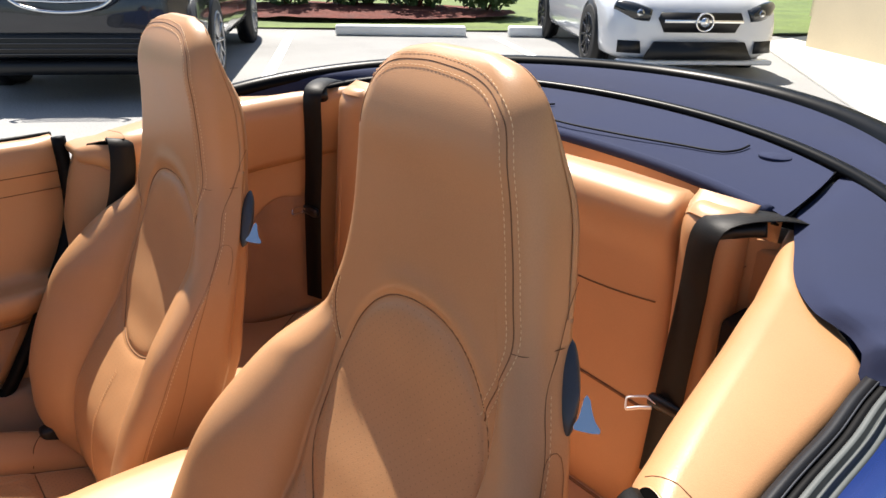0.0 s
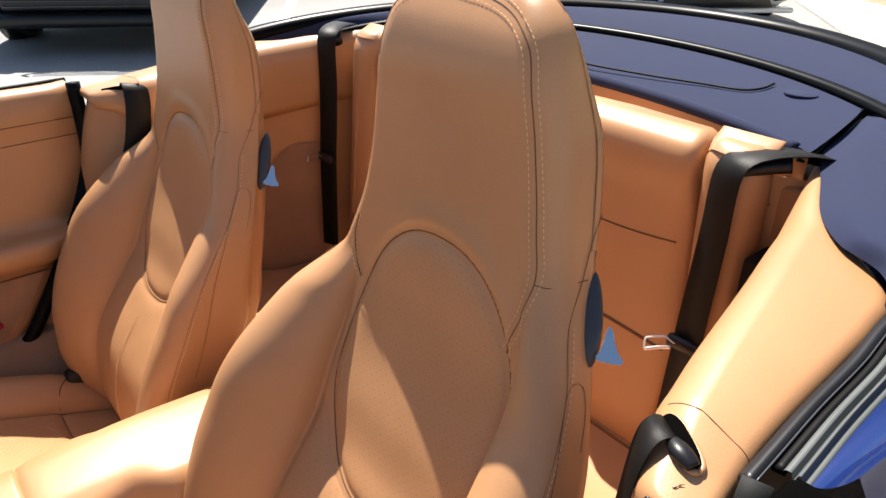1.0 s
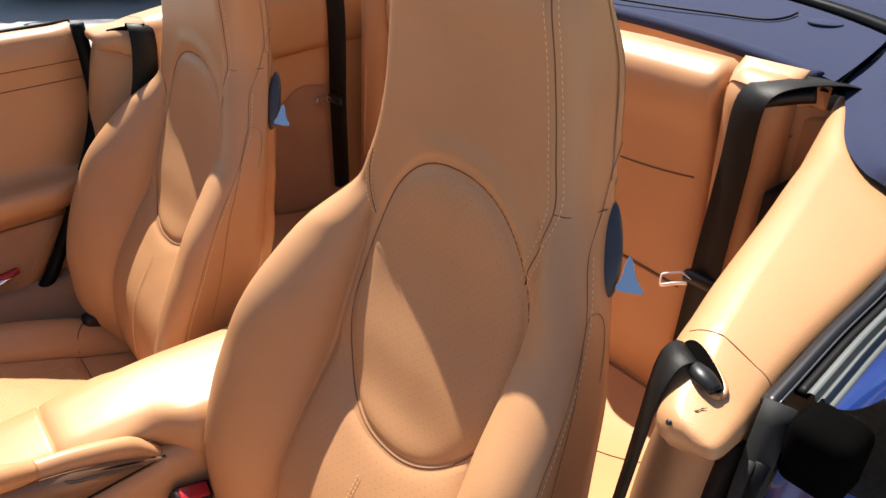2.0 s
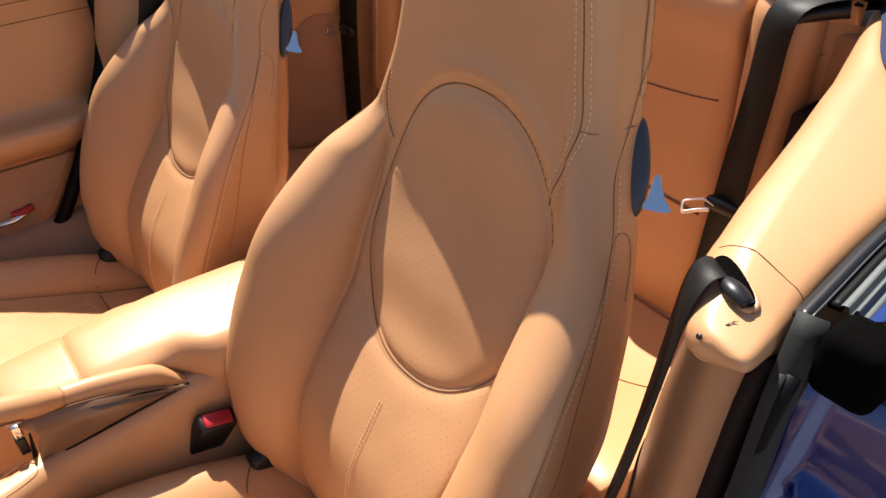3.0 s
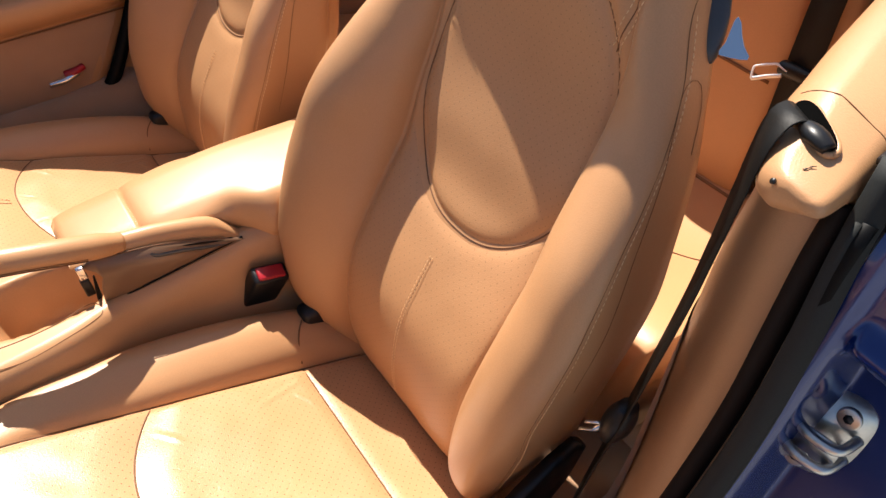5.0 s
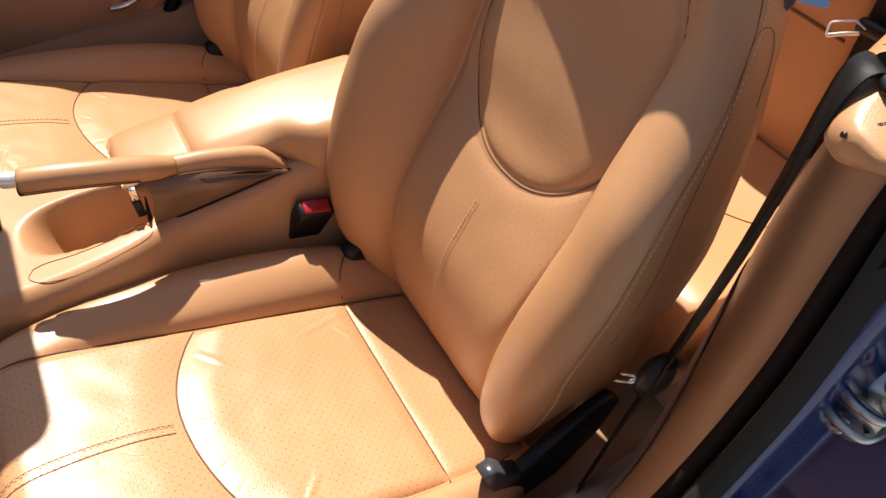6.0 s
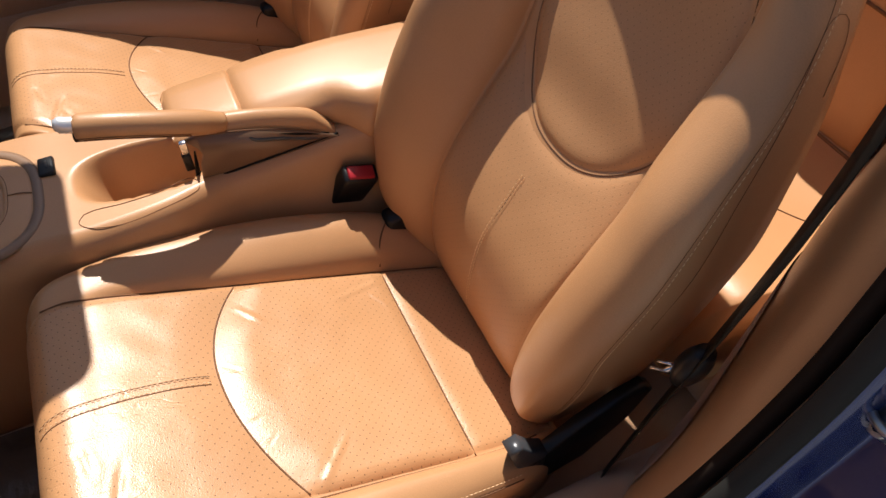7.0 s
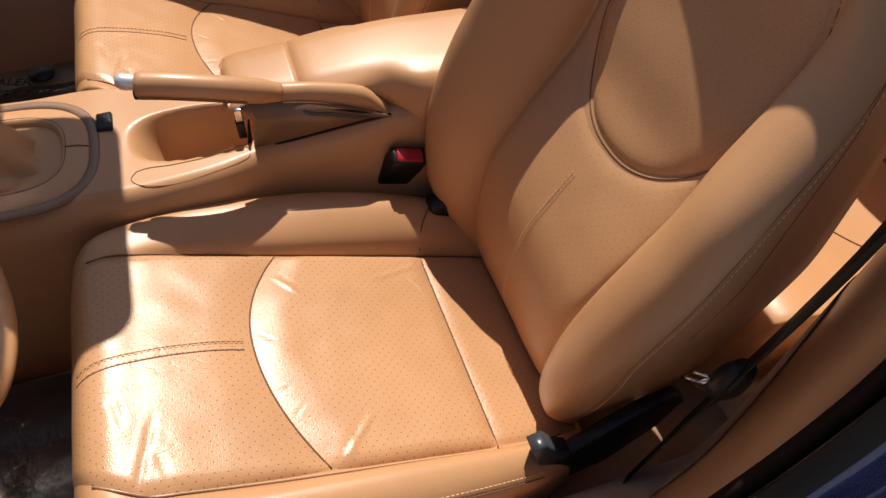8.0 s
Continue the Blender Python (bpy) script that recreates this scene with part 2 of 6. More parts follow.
def tube(points, radius, n=24, sides=8, bm=None, flat=1.0, taper=None):
    """A round cord along a smooth line."""
    pts = curve(points, n)
    rings = []
    for i, (p, d, s, u) in enumerate(frames_on(pts)):
        r = radius * (taper(i / n) if taper else 1)
        rings.append([p + (s * math.cos(a) + u * math.sin(a) * flat) * r for a in (2 * math.pi * k / sides for k in range(sides))])
    return loft(rings, True, bm)


def ribbon(points, width, n=30, thick=0.0016, side=None, bm=None, ease=1.0):
    """A strap along a line; side: the way its width lies, at the start and the end."""
    pts = curve(points, n)
    rings = []
    for i, (p, d, s, u) in enumerate(frames_on(pts)):
        if side:
            k = (i / n) ** ease
            s = (Vector(side[0]) * (1 - k) + Vector(side[1]) * k)
            s = (s - d * s.dot(d)).normalized()
            u = s.cross(d).normalized()
        a, b = s * width / 2, u * thick / 2
        rings.append([p + a * 0.97 + b, p - a * 0.97 + b, p - a, p - a * 0.97 - b, p + a * 0.97 - b, p + a])
    return loft(rings, True, bm)


def stitches(pts, normal, bm=None, length=0.0042, gap=0.0022, r=0.00055):
    """Thread along a line, stitch by stitch, a little proud of the leather."""
    bm = bm or bmesh.new()
    fine = curve(pts, 40)
    run = [0.0]
    for a, b in zip(fine, fine[1:]):
        run.append(run[-1] + (b - a).length)
    rows = [(s, *p) for s, p in zip(run, fine) ]
    rows = [rows[0]] + [b for a, b in zip(rows, rows[1:]) if b[0] > a[0] + 1e-6]
    s, n = 0.0, Vector(normal).normalized()
    while s + length < run[-1]:
        a, b = Vector(splined(rows, s)) + n * 0.0006, Vector(splined(rows, s + length)) + n * 0.0006
        d = (b - a).normalized()
        q = d.cross(n).normalized() * r
        ring = lambda p, k: [bm.verts.new(p + q * k), bm.verts.new(p + n * r * k), bm.verts.new(p - q * k), bm.verts.new(p - n * r * k)]
        r0, r1 = ring(a, 0.6), ring(b, 0.6)
        mid = ring((a + b) / 2 + n * 0.0003, 1.15)
        for x, y in ((r0, mid), (mid, r1)):
            for i in range(4):
                bm.faces.new((x[i], x[(i + 1) % 4], y[(i + 1) % 4], y[i]))
        s += length + gap
    return bm


def block(lo, hi, bevel=0.0, seg=2, bm=None, m=None):
    """A block with rounded edges between two corners."""
    own = bmesh.new()
    bmesh.ops.create_cube(own, size=1.0)
    size = Vector(hi) - Vector(lo)
    mid = (Vector(hi) + Vector(lo)) / 2
    for v in own.verts:
        v.co = Vector((v.co.x * size.x, v.co.y * size.y, v.co.z * size.z)) + mid
    if bevel:
        bmesh.ops.bevel(own, geom=list(own.edges), offset=bevel, segments=seg, profile=0.5, affect="EDGES")
    if m is not None:
        own.transform(m)
    if bm is None:
        return own
    join(bm, own)
    return bm


def join(bm, other):
    me = bpy.data.meshes.new("tmp")
    other.to_mesh(me)
    other.free()
    bm.from_mesh(me)
    bpy.data.meshes.remove(me)
    return bm


def plate(outline, a, b, thick, at, bevel=0.0, seg=2):
    """A plate with a flat outline: points (p, q) laid along the ways a and b from at, thick along a x b."""
    bm = bmesh.new()
    a, b = Vector(a), Vector(b)
    n = a.cross(b).normalized()
    lowv = [bm.verts.new(Vector(at) + a * p + b * q) for p, q in outline]
    f = bm.faces.new(lowv)
    ext = bmesh.ops.extrude_face_region(bm, geom=[f])
    top = [g for g in ext["geom"] if isinstance(g, bmesh.types.BMVert)]
    bmesh.ops.translate(bm, verts=top, vec=n * thick)
    if bevel:
        es = [e for e in bm.edges if all(v in top for v in e.verts)]
        bmesh.ops.bevel(bm, geom=es, offset=bevel, segments=seg, profile=0.5, affect="EDGES")
    return bm


def disc(at, axis, radius, thick, seg=24, bm=None, bevel=0.0):
    own = bmesh.new()
    bmesh.ops.create_cone(own, cap_ends=True, segments=seg, radius1=radius, radius2=radius, depth=thick)
    if bevel:
        bmesh.ops.bevel(own, geom=[e for e in own.edges if abs(e.verts[0].co.z - e.verts[1].co.z) < 1e-6], offset=bevel, segments=2, profile=0.5, affect="EDGES")
    q = Vector((0, 0, 1)).rotation_difference(Vector(axis)).to_matrix().to_4x4()
    own.transform(Matrix.Translation(at) @ q)
    if bm is None:
        return own
    return join(bm, own)


# ---- the seats ----
SEAT_X, SEAT_GAP = 0.342, 0.74
# height, front y at the middle, half width, crease, bolster crest, bolster rise, edge radius, depth
BACK = [
    (0.230, -0.225, 0.185, 0.120, 0.160, 0.015, 0.030, 0.090),
    (0.290, -0.243, 0.205, 0.135, 0.178, 0.025, 0.045, 0.120),
    (0.360, -0.243, 0.226, 0.142, 0.195, 0.042, 0.060, 0.138),
    (0.440, -0.225, 0.243, 0.146, 0.208, 0.052, 0.070, 0.130),
    (0.500, -0.190, 0.252, 0.148, 0.212, 0.072, 0.075, 0.108),
    (0.560, -0.145, 0.258, 0.150, 0.216, 0.094, 0.080, 0.080),
    (0.610, -0.108, 0.258, 0.151, 0.218, 0.106, 0.080, 0.062),
    (0.670, -0.083, 0.252, 0.152, 0.215, 0.098, 0.075, 0.052),
    (0.740, -0.054, 0.238, 0.152, 0.203, 0.070, 0.060, 0.048),
    (0.800, -0.037, 0.216, 0.152, 0.185, 0.036, 0.050, 0.052),
    (0.860, -0.0285, 0.188, 0.145, 0.160, 0.010, 0.045, 0.066),
    (0.910, -0.022, 0.168, 0.130, 0.138, 0.000, 0.040, 0.078),
    (0.970, -0.016, 0.156, 0.118, 0.122, 0.000, 0.040, 0.088),
    (1.040, -0.012, 0.149, 0.108, 0.112, 0.000, 0.040, 0.083),
    (1.095, -0.012, 0.139, 0.098, 0.102, 0.000, 0.040, 0.064),
    (1.130, -0.004, 0.128, 0.088, 0.092, 0.000, 0.035, 0.045),
    (1.153, 0.008, 0.112, 0.078, 0.082, 0.000, 0.030, 0.030),
    (1.169, 0.020, 0.086, 0.058, 0.062, 0.000, 0.020, 0.018),
    (1.177, 0.032, 0.048, 0.030, 0.034, 0.000, 0.010, 0.010),
]
# height, how far the slanted side panel runs on behind the straight side
BACK_SIDE = [(0.23, 0.020), (0.45, 0.035), (0.60, 0.040), (0.74, 0.028), (0.86, 0.012), (0.93, 0.0), (1.20, 0.0)]


def roll_up(t):
    """A round rise from a sharp crease: 0 to 1, upright at the start."""
    return math.sqrt(max(0.0, 1 - (1 - t) ** 2))


def back_row(z, sign):
    """The outer bolster is pressed flat, with a stitched corner; the inner one is full and round."""
    yc, w, xi, xb, hb, rad, th = splined(BACK, z)
    k = smooth01((hb - 0.012) / 0.05)
    if sign < 0:
        low = smooth01((0.80 - z) / 0.12)
        return yc, w + 0.028 * k, xi, xb + 0.024 * k, (hb + 0.018 * k * low) * (1 - smooth01((z - 0.775) / 0.065)), rad + 0.018 * k, th
    return yc, w, xi, xb + 0.003 * k, hb - 0.018 * k, rad * (1 - 0.48 * k * smooth01((z - 0.36) / 0.15)), th


def back_depth(x, z):
    yc, w, xi, xb, hb, rad, th = back_row(z, x)
    a = min(abs(x), w)
    sunk = 0.006 * smooth01((hb - 0.012) / 0.03) * math.exp(-((a - xi) / 0.005) ** 2)
    # the leather dips to the rim of the oval pad, and swells outside it
    d = (math.sqrt((abs(x - 0.007) / 0.1465) ** 2.33 + ((z - 0.708) / (0.197 if z > 0.708 else 0.143)) ** 2) - 1) * 0.16
    if abs(d) < 0.06 and z > 0.60:
        swell = 0.0035 * smooth01((x + 0.10) / 0.08) * math.exp(-((d - 0.016) / 0.012) ** 2) * smooth01((d + 0.004) / 0.006)
        sunk += smooth01((z - 0.60) / 0.12) * (0.004 * math.exp(-(d / 0.005) ** 2) - swell)
    if a <= xi:
        return hb * 0.06 * (a / xi) ** 4 - sunk
    if a <= xb:
        t = (a - xi) / (xb - xi)
        rise = roll_up(t) if x > 0 else 0.45 * roll_up(t) + 0.55 * math.sin(math.pi / 2 * t)
        return hb * (0.06 + 0.94 * rise) - sunk
    e = (a - xb) / max(w - xb, 1e-4)
    return hb - rad * (1 - math.sqrt(max(0.0, 1 - e * e)))


def back_front(x, z, out=0.0):
    return Vector((SEAT_X + x, splined(BACK, z)[0] - back_depth(x, z) - out, z))


def back_side(z, k, sign=1):
    """On the outer side: k = 0 at the front corner, 1 at the rear."""
    yc, w, xi, xb, hb, rad, th = back_row(z, sign)
    return Vector((SEAT_X + sign * (w + 0.001), yc - (hb - rad) * (1 - k) + th * k, z))


def across(w, xi, xb, mid=34, wall=14, edge=10):
    """Places across half a seat, dense at the crease and the edge."""
    out = [xi * k / mid for k in range(mid)]
    out += [xi + (xb - xi) * (k / wall) ** 1.8 for k in range(wall)]
    return out + [xb + (w - xb) * math.sin(math.pi / 2 * k / edge) for k in range(edge + 1)]


def back_ring(z):
    run = splined(BACK_SIDE, z)[0]
    inner, outer = [], []
    for sign in (-1, 1):
        yc, w, xi, xb, hb, rad, th = back_row(z, sign)
        xs = across(w, xi, xb)
        front = [back_front(sign * x, z) for x in xs]
        y0, y1 = yc - (hb - rad), yc + th
        wr, y2 = w - 0.75 * run, y1 + run
        c = min(0.03 + 0.025 * smooth01((z - 0.93) / 0.1), (y2 - y0) * 0.45, w * 0.4)
        half = [(w, y0 + (y1 - c * 0.5 - y0) * k / 5) for k in range(1, 6)]
        half += [(w + (wr - w) * k / 3, y1 - c * 0.5 + (y2 - c * 0.5 - y1) * k / 3) for k in range(1, 4)]
        half += [(wr - c * (1 - math.cos(a)), y2 - c + c * math.sin(a)) for a in (math.pi / 2 * k / 4 for k in range(1, 5))]
        hump = max(0.004, 0.12 - th - run) * smooth01((1.15 - z) / 0.2)
        half += [((wr - c) * (1 - k / 6), y2 + 0.004 + hump * (1 - (1 - k / 6) ** 2.5)) for k in range(1, 7)]
        (inner if sign < 0 else outer).extend(front + [Vector((SEAT_X + sign * x, y, z)) for x, y in half])
    return outer + list(reversed(inner[1:-1]))


# y, middle height, half width, crease, crest, bolster rise, edge radius, underside height
CUSHION = [
    (-0.818, 0.310, 0.150, 0.110, 0.125, 0.000, 0.030, 0.250),
    (-0.813, 0.375, 0.165, 0.120, 0.138, 0.000, 0.040, 0.235),
    (-0.797, 0.422, 0.180, 0.130, 0.150, 0.000, 0.045, 0.215),
    (-0.770, 0.442, 0.198, 0.138, 0.164, 0.002, 0.050, 0.205),
    (-0.720, 0.430, 0.222, 0.143, 0.182, 0.008, 0.060, 0.195),
    (-0.650, 0.404, 0.244, 0.145, 0.200, 0.022, 0.070, 0.190),
    (-0.550, 0.364, 0.257, 0.145, 0.212, 0.040, 0.078, 0.190),
    (-0.450, 0.325, 0.260, 0.145, 0.214, 0.054, 0.080, 0.185),
    (-0.350, 0.285, 0.255, 0.145, 0.210, 0.062, 0.078, 0.185),
    (-0.280, 0.260, 0.245, 0.143, 0.202, 0.056, 0.070, 0.185),
    (-0.220, 0.245, 0.220, 0.135, 0.182, 0.030, 0.050, 0.190),
]
CUSHION_X = SEAT_X + 0.014


def cushion_row(y, sign):
    """Towards the door the pad runs further out and the bolster is a low flat slab."""
    zc, w, xi, xb, hb, rad, lowz = splined(CUSHION, y)
    if sign <= 0:
        return zc, w, xi, xb, hb, rad, lowz
    xi = min(xi + 0.047, w - 0.030)
    return zc, w, xi, min(xi + 0.026, w - 0.012), hb * 0.62, min(rad, 0.034), lowz


def cushion_rise(x, y):
    zc, w, xi, xb, hb, rad, lowz = cushion_row(y, x)
    a = min(abs(x), w)
    sunk = 0.005 * smooth01((hb - 0.004) / 0.02) * math.exp(-((a - xi) / 0.005) ** 2)
    if a <= xi:
        return hb * 0.04 * (a / xi) ** 4 - sunk
    if a <= xb:
        t = (a - xi) / (xb - xi)
        k = math.sin(math.pi / 2 * t) if x > 0 else 0.30 * roll_up(min(1.0, t / 0.36)) + 0.70 * math.sin(math.pi / 2 * t)
        return hb * (0.04 + 0.96 * k) - sunk
    e = (a - xb) / max(w - xb, 1e-4)
    return hb - rad * (1 - math.sqrt(max(0.0, 1 - e * e)))


def cushion_top(x, y, out=0.0):
    return Vector((CUSHION_X + x, y, splined(CUSHION, y)[0] + cushion_rise(x, y) + out))


def cushion_ring(y):
    sides = []
    for sign in (-1, 1):
        zc, w, xi, xb, hb, rad, lowz = cushion_row(y, sign)
        z0 = zc + hb - rad
        half = [(w, z0 + (lowz + 0.02 - z0) * k / 5) for k in range(1, 6)] + [(w - 0.02, lowz)] + [((w - 0.02) * (1 - k / 3), lowz) for k in range(1, 4)]
        sides.append([cushion_top(sign * x, y) for x in across(w, xi, xb)] + [Vector((CUSHION_X + sign * x, y, z)) for x, z in half])
    return sides[1] + list(reversed(sides[0][1:-1]))


# folds in the sat-on leather: from x, y to x, y, depth, half width
FOLDS = [(-0.012, -0.600, 0.008, -0.574, 0.0011, 0.0022), (0.086, -0.600, 0.076, -0.566, 0.0011, 0.0022), (0.116, -0.572, 0.102, -0.557, 0.0010, 0.0020),
         (0.183, -0.530, 0.124, -0.482, -0.0012, 0.0036), (0.195, -0.738, 0.096, -0.713, 0.0011, 0.0040), (0.190, -0.700, 0.130, -0.718, 0.0006, 0.0044),
         (0.070, -0.752, 0.112, -0.742, 0.0008, 0.0044), (-0.10, -0.560, -0.066, -0.530, -0.0009, 0.0036), (-0.098, -0.372, -0.066, -0.352, -0.0009, 0.0036),
         (-0.120, -0.350, -0.090, -0.430, -0.0008, 0.0042)]


def folds(x, y):
    out = 0.0
    for x0, y0, x1, y1, deep, half in FOLDS:
        dx, dy = x1 - x0, y1 - y0
        t = ((x - x0) * dx + (y - y0) * dy) / (dx * dx + dy * dy)
        if -0.1 < t < 1.1:
            d = abs((x - x0) * dy - (y - y0) * dx) / math.hypot(dx, dy) + 0.0016 * noise.noise(Vector((x * 60, y * 60, 1.0)))
            if abs(d) < 5 * half:
                fade = smooth01((t + 0.1) / 0.3) * smooth01((1.1 - t) / 0.4)
                out += fade * deep * (0.25 * math.exp(-((abs(d) - 2 * half) / half) ** 2) - math.exp(-(d / half) ** 2))
    return out


def inset_rim(a):
    """The outline of the oval back pad, as x and height."""
    c, s = math.cos(a), math.sin(a)
    x = 0.007 + 0.1465 * math.copysign(abs(c) ** 0.86, c)
    return x, 0.708 + (0.197 if s > 0 else 0.143) * s


def arc_y(x):
    return -0.602 + 0.054 * (x / (0.145 if x < 0 else 0.183)) ** 2


def crumple(x, y, k=1.0):
    """Soft sags and wrinkles of worn leather."""
    p = Vector((x, y, 0.3))
    return k * (0.0022 * noise.noise(p * 9) + 0.0010 * noise.noise(p * 26 + Vector((3, 1, 0))))


def make_seat():
    seat = thing("bucket_seat", (SEAT_X, -0.25, 0.16), "tan leather bucket seat with one-piece headrest", "seat", "front seats")
    zs = [0.23 + (1.177 - 0.23) * (1 - (1 - k / 190) ** 1.25) for k in range(191)]
    back = part("backrest", loft([back_ring(z) for z in zs]), LEATHER, seat)
    # oval pad in the upper back
    def oval(u, v):
        x, z = inset_rim(2 * math.pi * u)
        x, z = 0.007 + (x - 0.007) * v, 0.708 + (z - 0.708) * v
        high = 0.0045 + 0.0040 * smooth01((0.74 - z) / 0.12)
        return back_front(x, z, high * (1 - v ** 14) - 0.003 * v ** 14 + crumple(x, z, 0.4) * (1 - v))
    part("back_pad", grid(oval, 72, 22, v0=0.0005, uvs=lambda u, v: (inset_rim(2 * math.pi * u)[0] * v, (inset_rim(2 * math.pi * u)[1] - 0.708) * v), close_u=True), LEATHER_FINE, back, "finely perforated oval leather pad")
    part("pad_piping", tube([back_front(*inset_rim(2 * math.pi * k / 60), 0.0002) for k in range(61)], 0.0010, 160, 6), SEAM, back, "dark sunken seam round the pad")
    # lumbar pad below it
    def low_xz(u, v):
        zt = 0.708 - 0.143 * math.sqrt(max(0.0, 1 - abs(u * 0.97) ** 2.3)) - 0.001
        z = 0.255 + (zt - 0.255) * v
        return u * (splined(BACK, z)[2] - 0.002), z
    def low(u, v):
        x, z = low_xz(u, v)
        return back_front(x, z, 0.007 * (1 - abs(u) ** 10) * (1 - v ** 40) - 0.0025 + crumple(x, z, 0.6))
    part("lumbar_pad", grid(low, 48, 40, -1, 1, 0, 1, uvs=low_xz), LEATHER_FINE, back, "perforated leather lower back pad")
    for dx in (-0.004, 0.004):
        part("stitching", stitches([back_front(dx * 0.6, 0.300 + 0.230 * k / 8, 0.0056) for k in range(9)], (0, -1, 0.3)), THREAD, back)
    part("seam", tube([back_front(0, 0.300 + 0.230 * k / 8, 0.0040) for k in range(9)], 0.0006, 24, 6), SEAM, back)
    # seams of the headrest
    rim = [(-0.118, 1.085), (-0.108, 1.140), (-0.085, 1.167), (-0.04, 1.176), (0.0, 1.176), (0.05, 1.170), (0.085, 1.155), (0.108, 1.129), (0.119, 1.085), (0.130, 1.02), (0.140, 0.955), (0.148, 0.909), (0.142, 0.875), (0.127, 0.822)]
    rim = [(x, z if z < 1.095 else 1.095 + (z - 1.095) * 0.84) for x, z in rim]
    rim = [(p.x, p.z) for p in curve([(x, 0, z) for x, z in rim], 60)]
    part("seam", tube([back_front(x, z, 0.0) for x, z in rim], 0.0007, 120, 6), SEAM, back)
    for k in (-0.006, 0.006):
        pts = []
        for i, (x, z) in enumerate(rim):
            a, b = rim[max(i - 1, 0)], rim[min(i + 1, len(rim) - 1)]
            d = Vector((b[0] - a[0], b[1] - a[1])).normalized()
            pts.append(back_front(x - d.y * k, z + d.x * k, 0.0006))
        part("stitching", stitches(pts[5:27], (0, -0.5, 0.87)), THREAD, back)
        part("stitching", stitches(pts[26:], (0.2, -1, 0.3)), THREAD, back)
    # seam on the near shoulder of the bolster
    notch = [(-0.152, 0.882), (-0.157, 0.852), (-0.150, 0.821), (-0.136, 0.801)]
    part("seam", tube([back_front(x, z, 0.0003) for x, z in notch], 0.0007, 20, 6), SEAM, back)
    for k in (-0.005, 0.005):
        part("stitching", stitches([back_front(x + k, z, 0.0006) for x, z in notch], (-0.3, -1, 0.2)), THREAD, back)
    part("seam", tube([back_front(0.148, 0.909, 0.0004), back_front(0.160, 0.907, 0.0004), back_side(0.906, 0.25), back_side(0.905, 0.45)], 0.0005, 16, 6), SEAM, back)
    def corner(z, e, sign=1):
        row = back_row(z, sign)
        return back_front(sign * (row[3] + (row[1] - row[3]) * e), z, 0.0003)
    low_z = [0.87, 0.82, 0.775, 0.73, 0.694, 0.64, 0.589, 0.54, 0.48, 0.42, 0.36, 0.31]
    part("seam", tube([back_side(0.965, 0.80), back_side(0.94, 0.55), back_side(0.905, 0.22)] + [corner(z, 0.96) for z in low_z], 0.0004, 70, 6), SEAM, back)
    part("stitching", stitches([corner(z, 0.985) + Vector((0.0006, 0, 0)) for z in low_z], (1, -0.4, 0)), THREAD, back)
    part("seam", tube([corner(z, 0.93, -1) for z in low_z[1:]], 0.0009, 60, 6), SEAM, back)
    # airbag cover seam on the side panel
    def flank_at(y, z):
        return Vector((SEAT_X + back_row(z, 1)[1] + 0.0008, y, z))
    loop = [(-0.165, 0.52), (-0.135, 0.60), (-0.104, 0.683), (-0.068, 0.75), (-0.046, 0.790), (-0.027, 0.818), (-0.014, 0.822), (-0.006, 0.816), (-0.010, 0.795), (-0.028, 0.760)]
    part("seam", tube([flank_at(y, z) for y, z in loop], 0.0003, 60, 6), SEAM, back)
    part("airbag_tag", block((SEAT_X + 0.2185, -0.0300, 0.7800), (SEAT_X + 0.2225, -0.0215, 0.7835), 0.0005), SEAM, back, "small stitched tag on the side panel")
    # backrest release: dark surround and bright tongue
    def bezel(u, v):
        a = 2 * math.pi * u
        y, z = 0.0115 * math.cos(a) * v, 0.868 + 0.043 * math.sin(a) * v
        base = back_side(z, 0)
        return Vector((base.x + 0.0125 * math.sqrt(max(0, 1 - v ** 3)) - 0.006 * v, 0.029 + y + 0.46 * (z - 0.868), z))
    bz = part("release_bezel", grid(bezel, 32, 10, v0=0.02, close_u=True), GREY_PLASTIC, back, "grey satin plastic lever surround")
    tongue = [(-0.0030, 0.036), (0.0010, 0.040), (0.0050, 0.034), (0.0066, 0.022), (0.0100, 0.010), (0.0165, 0.000), (0.0150, -0.004), (0.0050, -0.0035), (-0.0070, -0.0015), (-0.0175, 0.001), (-0.0180, 0.005), (-0.0110, 0.014), (-0.0070, 0.025)]
    part("release_lever", plate([(p * 0.78, q * 0.86) for p, q in tongue], (0.647, 0.763, 0), (-0.46, 0.39, 0.80), -0.0010, (0.560, 0.021, 0.839), 0.0011, 1), CHROME, bz, "bright chrome release lever", flat=True)
    # cushion
    ys = [-0.818 + (0.818 - 0.22) * (k / 64) ** 1.3 for k in range(65)]
    cus = part("seat_cushion", loft([cushion_ring(y) for y in ys]), LEATHER, seat)
    def pad_xy(y_front, y_back):
        def go(u, v):
            y = y_back(u) + (y_front(u) - y_back(u)) * v
            return u * (cushion_row(y, u)[2] - 0.002), y
        return go
    def pad(fxy, h, k, back_roll=0.020, front_roll=0.020):
        def go(u, v):
            x, y = fxy(u, v)
            span = abs(fxy(u, 0)[1] - fxy(u, 1)[1])
            e = math.sqrt(smooth01((1 - abs(u)) * 0.2 / 0.02)) * math.sqrt(smooth01(v * span / back_roll) * smooth01((1 - v) * span / front_roll))
            return cushion_top(x, y, h * e - 0.0002 + (crumple(x, y, k) + folds(x, y)) * e)
        return go
